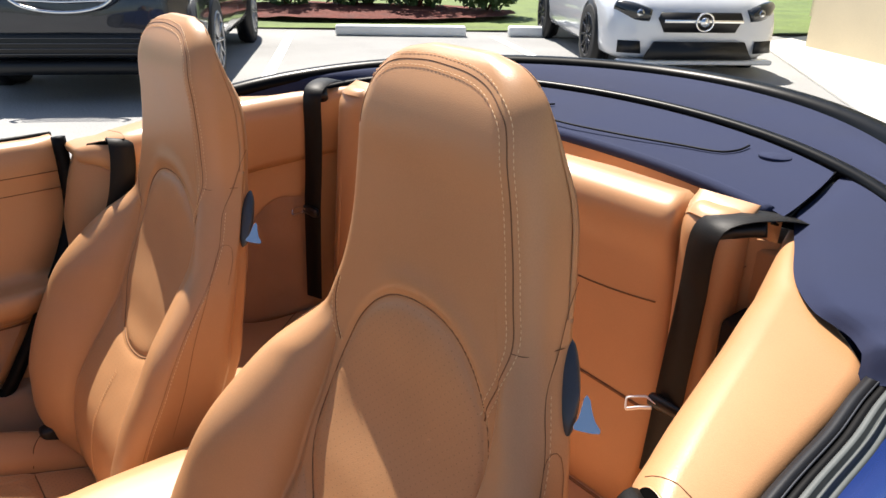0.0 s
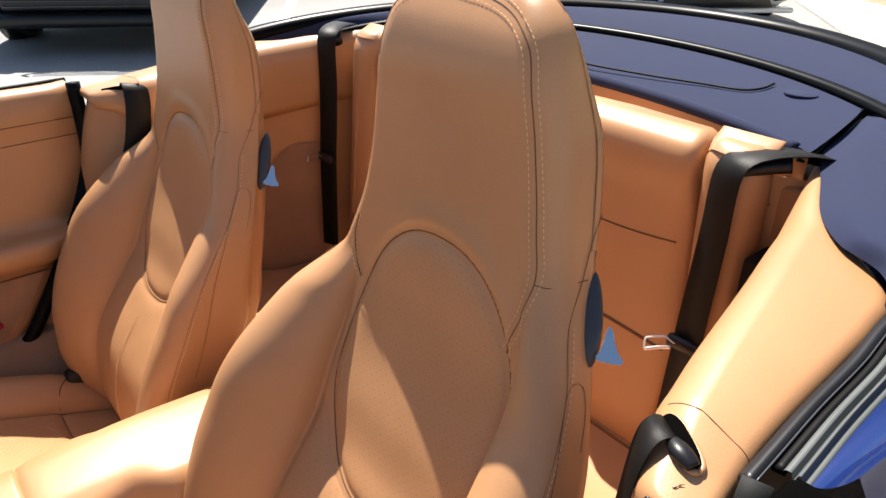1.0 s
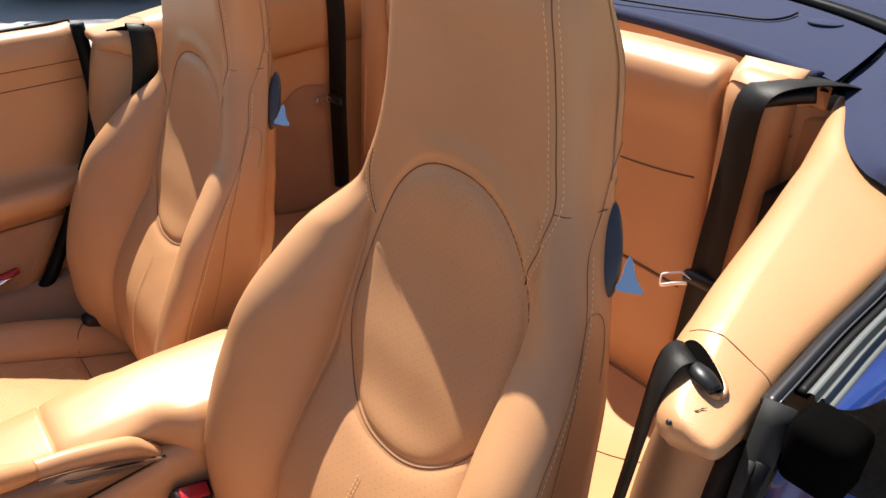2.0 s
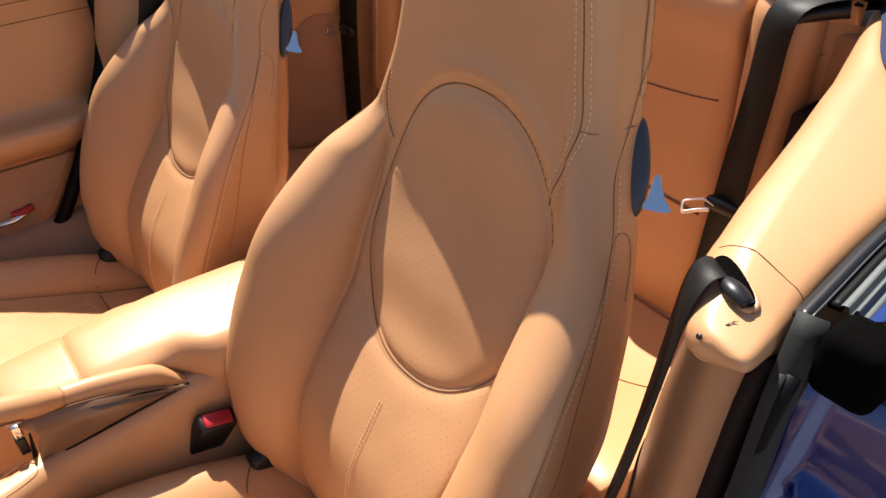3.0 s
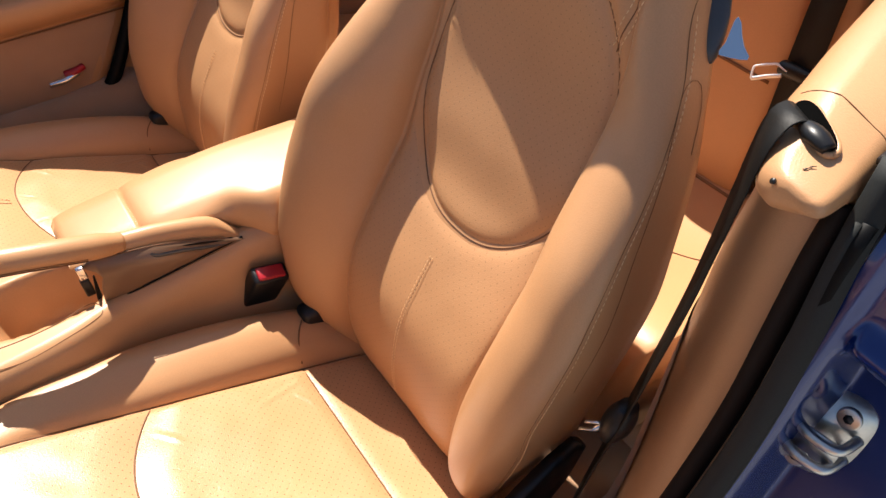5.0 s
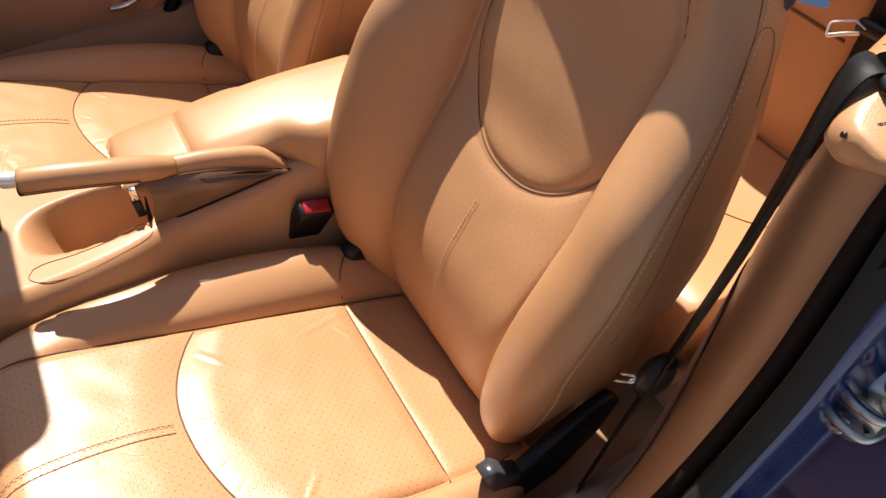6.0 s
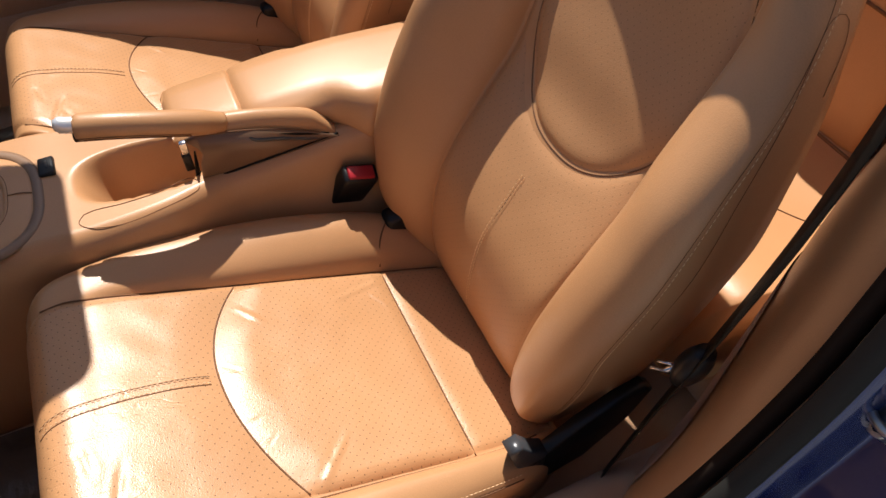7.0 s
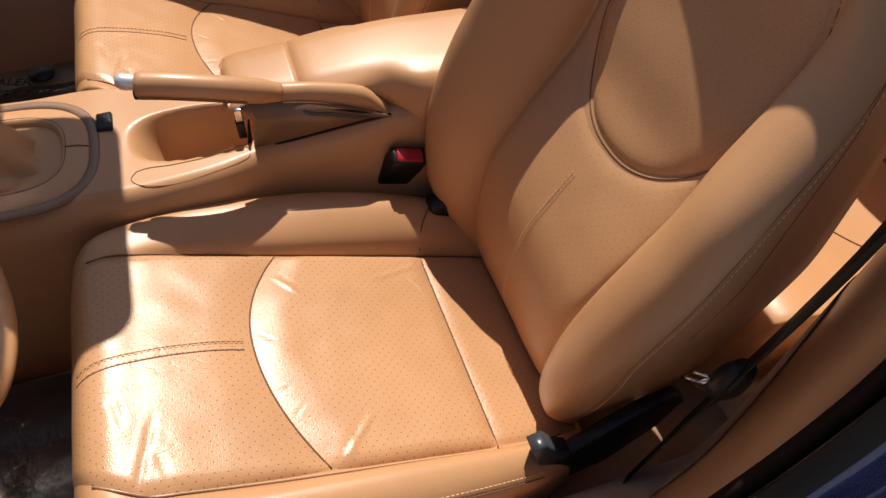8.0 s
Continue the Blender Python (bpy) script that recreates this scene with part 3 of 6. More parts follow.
    arc = lambda u: arc_y(u * (0.143 if u < 0 else 0.190))
    mid = pad_xy(lambda u: arc(u) + 0.0005, lambda u: -0.3392)
    part("cushion_pad", grid(pad(mid, 0.0070, 0.9, 0.020, 0.050), 130, 110, -1, 1, 0, 1, uvs=mid), LEATHER_PERF, cus, "worn perforated leather seat pad")
    fro = pad_xy(lambda u: -0.8175, lambda u: arc(u) - 0.0005)
    part("front_pad", grid(pad(fro, 0.0052, 0.9, 0.055, 0.020), 130, 110, -1, 1, 0, 1, uvs=fro), LEATHER_PERF, cus, "creased perforated leather thigh pad")
    rea = pad_xy(lambda u: -0.3388, lambda u: -0.226)
    part("rear_pad", grid(pad(rea, 0.0032, 0.6), 60, 40, -1, 1, 0, 1, uvs=rea), LEATHER_PERF, cus, "perforated leather strip at the back")
    def on_front(x, y, out):
        span = arc_y(x) + 0.8175
        v = min(1.0, max(0.0, (arc_y(x) - y) / span))
        e = math.sqrt(smooth01(v * span / 0.055) * smooth01((1 - v) * span / 0.020))
        return cushion_top(x, y, 0.0052 * e + crumple(x, y, 0.9) * e + out)
    for dx in (-0.0045, 0.0045):
        lane = [(dx + 0.011 + 0.022 * (k / 20) ** 2.2, -0.612 - 0.178 * k / 20) for k in range(21)]
        part("stitching", stitches([on_front(x, y, 0.0006) for x, y in lane], (0, 0, 1)), THREAD, cus)
        part("seam", tube([on_front(x + 0.4 * dx, y, -0.0001) for x, y in lane], 0.0008, 60, 6), SEAM, cus)
    part("seam", tube([cushion_top(-0.139 + 0.325 * k / 24, arc_y(-0.139 + 0.325 * k / 24), 0.0005) for k in range(25)], 0.0012, 60, 6), SEAM, cus)
    part("seam", tube([cushion_top(-0.143 + 0.333 * k / 20, -0.339, 0.0008) for k in range(21)], 0.0011, 40, 6), SEAM, cus)
    part("seam", tube([cushion_top(-0.147, -0.337, 0.001), cushion_top(-0.17, -0.325, 0.001), cushion_top(-0.20, -0.30, 0.001), cushion_top(-0.225, -0.27, 0.001)], 0.0012, 20, 6), SEAM, cus)
    for sign in (-1, 1):
        part("seam", tube([cushion_top(sign * cushion_row(-0.775 + 0.53 * k / 20, sign)[2], -0.775 + 0.53 * k / 20, 0.0012) for k in range(21)], 0.0012, 60, 6), SEAM, cus)
    # stitched lip along the outer edge of the cushion
    def lip_at(y, e):
        row = cushion_row(y, 1)
        return cushion_top(row[3] + (row[1] - row[3]) * e, y, 0.0008)
    part("seam", tube([lip_at(-0.70 + 0.40 * k / 12, 0.90) for k in range(13)], 0.0009, 40, 6), SEAM, cus)
    part("stitching", stitches([lip_at(-0.70 + 0.40 * k / 12, 0.78) for k in range(13)], (0.5, 0, 1)), THREAD, cus)
    # outer side: black cover with the hinge bracket
    cov = [(-0.36, 0.27), (-0.33, 0.292), (-0.27, 0.300), (-0.22, 0.335), (-0.17, 0.360), (-0.13, 0.368), (-0.115, 0.352), (-0.14, 0.30), (-0.2, 0.24), (-0.30, 0.215), (-0.60, 0.205), (-0.62, 0.22)]
    part("side_cover", plate(cov, (0, 1, 0), (0, 0, 1), 0.018, (SEAT_X + 0.232, 0, 0), 0.005), PLASTIC, seat, "black plastic seat side cover")
    part("hinge_bracket", plate([(-0.318, 0.345), (-0.300, 0.350), (-0.284, 0.325), (-0.262, 0.305), (-0.262, 0.262), (-0.300, 0.262), (-0.306, 0.300)], (0, 1, 0), (0, 0, 1), 0.022, (SEAT_X + 0.228, 0, 0), 0.003), GREY_PLASTIC, seat, "grey metal hinge bracket")
    for sx in (-0.18, 0.18):
        part("seat_rail", block((SEAT_X + sx - 0.02, -0.75, 0.16), (SEAT_X + sx + 0.02, -0.22, 0.20), 0.004), PLASTIC, seat)
    # belt buckle stalk side plate seen beside the cushion
    part("hinge_cover", block((SEAT_X - 0.205, -0.306, 0.262), (SEAT_X - 0.170, -0.262, 0.340), 0.010, 3), PLASTIC, seat, "dark plastic hinge cover")
    return seat


driver_seat = make_seat()
passenger_seat = copy_thing(driver_seat, Matrix.Translation((SEAT_X - SEAT_GAP, -0.25, 0.13)))
driver_seat["label"] = "tan leather bucket seat beside the open door, worn"
for ob in passenger_seat.children_recursive:
    if ob.name.startswith("release_bezel"):
        ob.location += Vector((0.007, 0.008, -0.016))
passenger_seat["label"] = "tan leather bucket seat beyond the centre console"


# ---- the open car: tub, trims, doors ----
def mirror(p, far):
    return Vector((-0.05 - p[0], p[1] - 0.014 * (1 - smooth01(p[1] / 0.3)), p[2] + 0.024)) if far else Vector(p)


car = thing("convertible_car", (-0.025, 0.3, 0.0), "dark blue convertible with folded canvas top and tan leather cabin", "car")

# floor pan and tunnel carpet
fl = block((-0.78, -1.45, 0.10), (0.73, 0.62, 0.16), 0.01)
part("floor_pan", fl, CARPET, car, "tan carpeted floor")
part("rear_floor", block((-0.66, 0.02, 0.16), (0.61, 0.60, 0.262), 0.03, 3), CARPET, car, "tan carpet under the rear seats")


def quarter(far):
    """Side trim behind a door: rounded armrest-like top, pillar panel, inner wall."""
    # y, inner edge, outer edge, top, bottom
    rows = [(-0.091, 0.690, 0.714, 0.830, 0.814), (-0.0885, 0.681, 0.724, 0.835, 0.808), (-0.080, 0.669, 0.728, 0.839, 0.805), (-0.060, 0.655, 0.728, 0.845, 0.800), (-0.03, 0.641, 0.726, 0.853, 0.782), (0.0, 0.627, 0.723, 0.861, 0.745), (0.03, 0.620, 0.721, 0.866, 0.715), (0.08, 0.608, 0.720, 0.874, 0.71), (0.16, 0.592, 0.720, 0.886, 0.72),
            (0.22, 0.580, 0.719, 0.895, 0.73), (0.28, 0.566, 0.708, 0.902, 0.74), (0.36, 0.548, 0.630, 0.909, 0.75), (0.44, 0.528, 0.570, 0.915, 0.76), (0.52, 0.505, 0.535, 0.918, 0.76), (0.56, 0.497, 0.520, 0.900, 0.75)]
    def ring(y):
        xi, xo, zt, zb = splined(rows, y)
        if far:
            xi, xo = xi - 0.035 * (1 - smooth01((y - 0.02) / 0.10)), xo + 0.022
        r = min(0.045, (xo - xi) * 0.48, (zt - zb) * 0.62)
        pts = []
        for k in range(9):
            a = math.pi / 2 * k / 8
            pts.append((xi + r - r * math.cos(a), zt - r + r * math.sin(a)))
        for k in range(1, 9):
            a = math.pi / 2 * k / 8
            pts.append((xo - r * 0.5 + r * 0.5 * math.sin(a), zt - r * 0.27 - r * 0.5 + r * 0.5 * math.cos(a)))
        h = zt - zb
        lift = (xo - xi) * 0.25 * (1 - smooth01((y + 0.06) / 0.06))
        pts += [(xo, min(zb + 0.10 * h + lift, zb + 0.42 * h)), (xo - 0.010, min(zb + 0.01 * h + lift, zb + 0.30 * h)), ((xi + xo) / 2, zb + 0.3 * lift), (xi + 0.010, zb), (xi + 0.002, zb + 0.12 * h)]
        return [mirror((x, y, z), far) for x, z in pts]
    name = "quarter_trim"
    tr = part(name, loft([ring(-0.091 + 0.651 * (k / 90) ** 1.5) for k in range(91)]), LEATHER, car, "padded tan leather side trim")
    seam = []
    for k in range(13):
        p = ring(0.0)[4 + k]
        seam.append(p + Vector((0, 0, 0.0004)))
    part("seam", tube([p - Vector((0, 0, 0.0004)) for p in seam], 0.0005, 30, 6), SEAM, tr)
    # pillar panel below
    zr = [(0.28, 0.60, -0.02, 0.645, -0.075, 0.720, -0.36), (0.36, 0.605, -0.02, 0.655, -0.08, 0.721, -0.245), (0.45, 0.61, -0.02, 0.660, -0.085, 0.722, -0.165), (0.58, 0.615, -0.015, 0.664, -0.07, 0.722, -0.108),
          (0.68, 0.618, -0.005, 0.666, -0.06, 0.722, -0.084), (0.76, 0.628, 0.0, 0.670, -0.05, 0.722, -0.062), (0.83, 0.640, 0.01, 0.672, -0.042, 0.726, -0.03)]
    def panel(u, v):
        x0, y0, x1, y1, x2, y2 = splined(zr, 0.28 + 0.545 * v)
        z = 0.28 + 0.545 * v
        if far:
            x1, x2, y1, y2 = x1 + 0.015, x2 + 0.018, y1 - 0.03, y2 - 0.034
        if u < 0.35:
            k = u / 0.35
            return mirror((x0 + 0.005 * k, 0.30 + (y0 - 0.30) * k, z), far)
        k = (u - 0.35) / 0.65
        return mirror(((1 - k) ** 2 * (x0 + 0.005) + 2 * k * (1 - k) * (x1 - 0.012) + k * k * x2, (1 - k) ** 2 * y0 + 2 * k * (1 - k) * (y1 - 0.04) + k * k * y2, z), far)
    part("pillar_panel", grid(panel, 60, 40), LEATHER, car, "tan leather pillar panel")
    def low_carpet(u, v):
        vv = 0.58 * v
        p = panel(0.20 + (0.32 + 0.30 * (1 - v) ** 0.7) * u, vv)
        return p + Vector((0.001 if far else -0.001, -0.0025, 0))
    part("pillar_carpet", grid(low_carpet, 24, 24), CARPET, car, "tan carpet low on the pillar")
    # carpeted sill side in front of it
    def sill(u, v):
        y = -1.4 + 1.36 * u
        pts = [(0.60, 0.16), (0.61, 0.21), (0.635, 0.28), (0.668, 0.312), (0.722, 0.318)]
        x, z = splined([(k / 4, *p) for k, p in enumerate(pts)], v)
        return mirror((x, y, z), far)
    part("sill_carpet", grid(sill, 40, 20), CARPET, car, "tan carpet along the door sill")
    # inner wall beside the rear seat
    def wall(u, v):
        y = 0.0 + 0.58 * u
        zt = splined(rows, y)[2]
        return mirror((splined(rows, y)[0] + 0.012 + 0.03 * math.sin(math.pi * v) * (1 - u), y, 0.30 + (zt - 0.06 - 0.30) * v), far)
    part("rear_side_panel", grid(wall, 30, 24), LEATHER, car, "tan leather panel beside the rear seat")
    def carp(u, v):
        y = 0.02 + 0.36 * u
        z = 0.34 + (0.22 - 0.06 * u + 0.16 * smooth01((u - 0.35) / 0.5)) * v
        p = wall(min(1, y / 0.58), (z - 0.3) / 0.56)
        return p + Vector((0.004 if far else -0.004, 0, 0))
    part("rear_side_carpet", grid(carp, 30, 12), CARPET, car, "tan carpet low on the rear side panel")
    return tr


near_trim, far_trim = quarter(False), quarter(True)

# belt slot with its rounded lip and black guide in each side trim
def trim_z(x, y):
    zt = splined([(-0.091, 0.822), (-0.0875, 0.831), (-0.078, 0.838), (-0.060, 0.845), (-0.03, 0.853), (0.0, 0.861)], y)[0]
    xi = splined([(-0.091, 0.692), (-0.080, 0.669), (-0.060, 0.655), (-0.03, 0.641), (0.0, 0.627)], y)[0]
    r = 0.034
    k = min(max((xi + r - x) / r, 0), 1)
    return zt - r * (1 - math.sqrt(1 - k * k)) - 0.09 * max(0, x - xi - r)


A, B = Vector((0.650, -0.020)), Vector((0.698, -0.046))
ax = (B - A).normalized()
nx = Vector((-ax.y, ax.x))
def rim_at(a, grow, lift):
    c = (A + B) / 2 + ax * ((B - A).length / 2 + grow) * math.copysign(abs(math.cos(a)) ** 0.75, math.cos(a)) + nx * (0.0048 + grow) * math.copysign(abs(math.sin(a)) ** 0.75, math.sin(a))
    return Vector((c.x, c.y, trim_z(c.x, c.y) + lift))
part("slot_lip", tube([rim_at(2 * math.pi * k / 36, 0.0045, -0.0026) for k in range(37)], 0.0028, 80, 10), LEATHER, near_trim, "rounded leather lip of the belt slot")
def hole(u, v):
    p, q = rim_at(2 * math.pi * u, 0.003, 0.0012), (A + B) / 2
    x, y = q.x + (p.x - q.x) * v, q.y + (p.y - q.y) * v
    return Vector((x, y, trim_z(x, y) + 0.0012))
# no hole is cut: a black sheet on the trim paints the dark inside the slot
part("belt_slot", grid(hole, 36, 8, v0=0.02, close_u=True), DEEP_BLACK, near_trim, "dark belt slot")
part("belt_guide", tube([(0.672, -0.041, 0.8515), (0.685, -0.047, 0.8515), (0.699, -0.051, 0.849)], 0.0085, 16, 14, flat=0.7, taper=lambda k: 0.55 + 0.55 * math.sin(math.pi * (0.12 + 0.76 * k))), PLASTIC, near_trim, "glossy black belt guide")
# far slot: its inner shade is a black cord laid on the trim
part("belt_slot", tube([mirror(p, True) for p in ((0.650, -0.066, 0.8400), (0.628, -0.035, 0.8465), (0.608, -0.002, 0.8500))], 0.0052, 20, 10), DEEP_BLACK, far_trim, "dark belt slot")
part("screw_hole", disc((0.6868, -0.0903, 0.8307), (-0.3, -0.85, 0.4), 0.0024, 0.002, 14), INK, near_trim, "dark screw hole")
part("scuff", tube([(0.6965, -0.0735, 0.8398), (0.6985, -0.0705, 0.8404), (0.6990, -0.0680, 0.8408), (0.7015, -0.0650, 0.8414)], 0.0006, 12, 6, taper=lambda k: 0.35 + 0.65 * abs(math.sin(7 * k))), INK, near_trim, "dark scuff on the leather")

# door seals: B pillar down to the sill, near side
seal_line = [(0.735, -0.046, 0.808), (0.736, -0.062, 0.765), (0.740, -0.082, 0.70), (0.743, -0.103, 0.61), (0.743, -0.130, 0.53), (0.743, -0.168, 0.455), (0.743, -0.215, 0.39), (0.743, -0.30, 0.335), (0.743, -0.50, 0.30), (0.743, -1.35, 0.29)]
part("door_seal", tube([(x - 0.012, y + 0.004, z) for x, y, z in seal_line], 0.016, 70, 14, flat=0.6), FELT, car, "brown-black felt door seal")
part("seal_ridge", tube([(x + 0.006, y - 0.006, z) for x, y, z in seal_line], 0.004, 70, 8), GREY_RUBBER, car, "grey ridge of the door seal")
part("seal_groove", tube([(x + 0.012, y - 0.001, z) for x, y, z in seal_line], 0.008, 70, 8), RUBBER, car, "black groove of the door seal")
lip_line = [(0.740, -0.029, 0.852), (0.742, -0.040, 0.832), (0.746, -0.060, 0.785), (0.754, -0.086, 0.71)] + [(x + 0.016, y - 0.010, z + 0.002) for x, y, z in seal_line[3:]]
part("seal_lip", ribbon(lip_line, 0.024, 90, 0.005, side=((0.93, 0.36, 0.0), (0.98, 0.2, 0.0))), GREY_RUBBER, car, "grey-black rubber seal lip with upturned end")
def channel(x, y):
    """A place beside the trim's outer edge, x outward from it."""
    e = splined([(-0.03, 0.724), (0.0, 0.723), (0.08, 0.720), (0.16, 0.720), (0.22, 0.716), (0.30, 0.716)], y)[0]
    return Vector((e + x, y, 0.848 + 0.14 * y))
along = [-0.028 + 0.328 * k / 12 for k in range(13)]
part("window_seal", ribbon([channel(0.0065, y) for y in along], 0.0125, 40, 0.005, side=((1, 0, 0.15), (1, 0, 0.15))), PLASTIC, car, "black rubber strip along the side trim")
part("seal_edge", tube([channel(0.0135, y) + Vector((0, 0, 0.003)) for y in along], 0.0010, 40, 6), GREY_PLASTIC, car, "thin grey edge of the window seal")
part("channel_seal", ribbon([channel(0.0190, y) + Vector((0, 0, -0.001)) for y in along[1:]], 0.0110, 40, 0.005, side=((1, 0, 0.1), (1, 0, 0.1))), RUBBER, car, "black rubber lip of the window channel")
def ribs(u, v):
    p = channel(0.0225 + 0.0235 * v, -0.004 + 0.304 * u)
    step = splined([(0.0, 0.000), (0.06, 0.006), (0.30, 0.0075), (0.36, 0.0035), (0.46, 0.003), (0.52, 0.008), (0.62, 0.0085), (0.68, 0.004), (0.90, 0.003), (1.0, 0.0)], v)[0]
    return p + Vector((0, 0, step))
part("window_channel", grid(ribs, 24, 40), WINDOW_GREY, car, "grey ribbed window channel beside the trim")
part("seal_cap", block((0.752, -0.046, 0.796), (0.802, 0.002, 0.856), 0.012, 3), DEEP_BLACK, car, "black foam seal end")
far_seal = [(-0.80, -0.106, 0.868), (-0.792, -0.106, 0.79), (-0.788, -0.112, 0.70), (-0.770, -0.150, 0.61), (-0.748, -0.204, 0.525), (-0.732, -0.270, 0.42), (-0.730, -0.345, 0.318), (-0.732, -0.45, 0.276), (-0.738, -0.70, 0.262), (-0.745, -1.35, 0.255)]
part("door_seal", tube([(x, y - 0.006, z) for x, y, z in far_seal], 0.015, 80, 12), RUBBER, car, "black rubber door seal")

# painted body round the cabin
def jamb(u, v):
    """Blue door pillar face with a raised step, outside the seal."""
    z = 0.27 + 0.535 * v
    x0, y0 = 0.757, splined([(0.27, -0.62), (0.30, -0.48), (0.335, -0.30), (0.39, -0.212), (0.455, -0.165), (0.53, -0.128), (0.61, -0.10), (0.70, -0.078), (0.80, -0.045), (0.86, 0.0)], z)[0]
    x = x0 + 0.14 * u
    y = y0 + 0.012 * smooth01((u - 0.05) / 0.1) + 0.02 * u
    inside = smooth01((x - 0.772) / 0.016) * smooth01((0.700 - 0.25 * (x - 0.80) - z) / 0.022)
    y += 0.048 * inside
    crest = math.exp(-((z - 0.712 + 0.2 * (x - 0.80)) / 0.012) ** 2) * smooth01((x - 0.768) / 0.02)
    y -= 0.012 * crest
    return Vector((x, y, z))


part("door_jamb", grid(jamb, 60, 200), BLUE_PAINT, car, "glossy blue painted door pillar")
def fender(u, v):
    y = -0.0 + 1.55 * u
    x = 0.895 + 0.035 * math.sin(math.pi * min(1, u * 1.2)) - 0.25 * max(0, u - 0.55) ** 2 * 4
    z = 0.30 + (0.58 + 0.03 * u) * v
    return Vector((x - 0.10 * smooth01((v - 0.75) / 0.25) ** 2, y, z))
part("rear_wing", grid(fender, 40, 24), BLUE_PAINT, car, "glossy blue rear wing")
part("rear_wing", grid(lambda u, v: mirror(fender(u, v), True) - Vector((0, 0, 0.10)), 40, 24), BLUE_PAINT, car, "glossy blue rear wing")
def shoulder(u, v):
    y = 0.55 * u
    a = fender(y / 1.55, 1.0)
    return Vector((0.764 + (a.x - 0.764) * v, y, 0.850 + 0.077 * u + (a.z - 0.850 - 0.077 * u) * v ** 2))
part("wing_shoulder", grid(shoulder, 20, 10), BLUE_PAINT, car, "glossy blue body shoulder")
part("outer_sill", block((0.762, -1.45, 0.16), (0.885, -0.30, 0.290), 0.03, 3), BLUE_PAINT, car, "blue painted outer sill")
part("outer_sill", block((-0.925, -1.45, 0.20), (-0.80, 0.1, 0.345), 0.03, 3), BLUE_PAINT, car, "blue painted outer sill")

# striker on the door pillar
shield = [(-0.020, 0.040), (0.010, 0.044), (0.026, 0.034), (0.030, 0.012), (0.027, -0.018), (0.014, -0.038), (-0.006, -0.043), (-0.022, -0.036), (-0.030, -0.014), (-0.029, 0.014)]
st = part("striker_plate", plate([(p.x, p.y) for p in curve([(x, y, 0) for x, y in shield + shield[:1]], 40)[:-1]], (1, 0.1, 0), (0, 0.42, 1), -0.005, (0.794, -0.048, 0.588), 0.0015), STEEL, car, "zinc-plated door striker plate")
for dz in (-0.010, 0.012):
    part("striker_bar", tube([(x - 0.004, y - 0.050 + 0.42 * dz, 0.588 + dz) for x, y in ((0.776, 0.004), (0.776, -0.016), (0.784, -0.024), (0.804, -0.026), (0.818, -0.020), (0.822, 0.003))], 0.0050, 28, 10), STEEL, st)
part("striker_web", plate([(-0.020, -0.010), (0.020, -0.010), (0.020, 0.012), (-0.020, 0.012)], (1, 0.1, 0), (0, 0.42, 1), -0.003, (0.796, -0.068, 0.588), 0.0008), STEEL, st)
for dx, dz in ((0.008, 0.029), (-0.008, -0.029)):
    at = Vector((0.795 + dx, -0.055 + 0.42 * dz, 0.588 + dz))
    sc = part("screw", disc(at, (0, -1, 0.42), 0.0105, 0.006, 24, bevel=0.0015), STEEL, st)
    part("socket", disc(at + Vector((0, -0.0028, 0.0012)), (0, -1, 0.42), 0.0045, 0.002, 6), INK, sc)

# ---- far door ----
door = thing("cabin_door", (-0.80, -0.7, 0.35), "closed blue door with tan leather panel and armrest", "door")
edge = [(0.265, -0.55), (0.285, -0.44), (0.325, -0.35), (0.42, -0.278), (0.525, -0.214), (0.61, -0.162), (0.70, -0.126), (0.79, -0.120), (0.875, -0.12)]
prof = [(0.262, -0.785), (0.29, -0.745), (0.37, -0.738), (0.45, -0.742), (0.485, -0.744), (0.50, -0.728), (0.52, -0.708), (0.547, -0.704), (0.565, -0.716), (0.577, -0.765), (0.63, -0.775), (0.75, -0.782), (0.81, -0.778), (0.838, -0.782), (0.858, -0.793), (0.866, -0.812), (0.864, -0.835), (0.850, -0.85)]
def door_panel(u, v):
    i = v * (len(prof) - 1)
    z, x = splined([(k, *p) for k, p in enumerate(prof)], i)
    y1 = splined(edge, z)[0]
    y = -1.40 + (y1 + 1.40) * u
    return Vector((x - 0.02 * smooth01((u - 0.97) / 0.03), y, z))
part("door_panel", grid(door_panel, 50, 90), LEATHER, door)
def pocket(u, v):
    z = 0.295 + 0.185 * v
    y1 = splined(edge, z)[0] - 0.03
    y = -1.35 + (y1 + 1.35) * u
    return Vector((-0.741 + 0.014 * math.sin(math.pi * v) ** 0.6 * min(1, (1 - u) * 12), y, z))
part("door_pocket", grid(pocket, 40, 16), CARPET, door, "carpeted lower door pocket")
part("seam", tube([(-0.7425, -1.35, 0.481), (-0.7415, -0.8, 0.481), (-0.742, -0.24, 0.483)], 0.0018, 30, 6), SEAM, door)
part("seam", tube([(-0.7795, -1.35, 0.790), (-0.7790, -0.8, 0.794), (-0.7790, -0.13, 0.800)], 0.0012, 30, 6), SEAM, door)
part("seam", tube([(-0.7815, -1.35, 0.745), (-0.7815, -0.8, 0.752), (-0.7815, -0.13, 0.762)], 0.0010, 30, 6), SEAM, door)
part("door_light", tube([(-0.732, -0.455, 0.372), (-0.724, -0.425, 0.376), (-0.728, -0.395, 0.382)], 0.012, 16, 10, flat=0.7), CHROME, door, "small bright courtesy lamp")
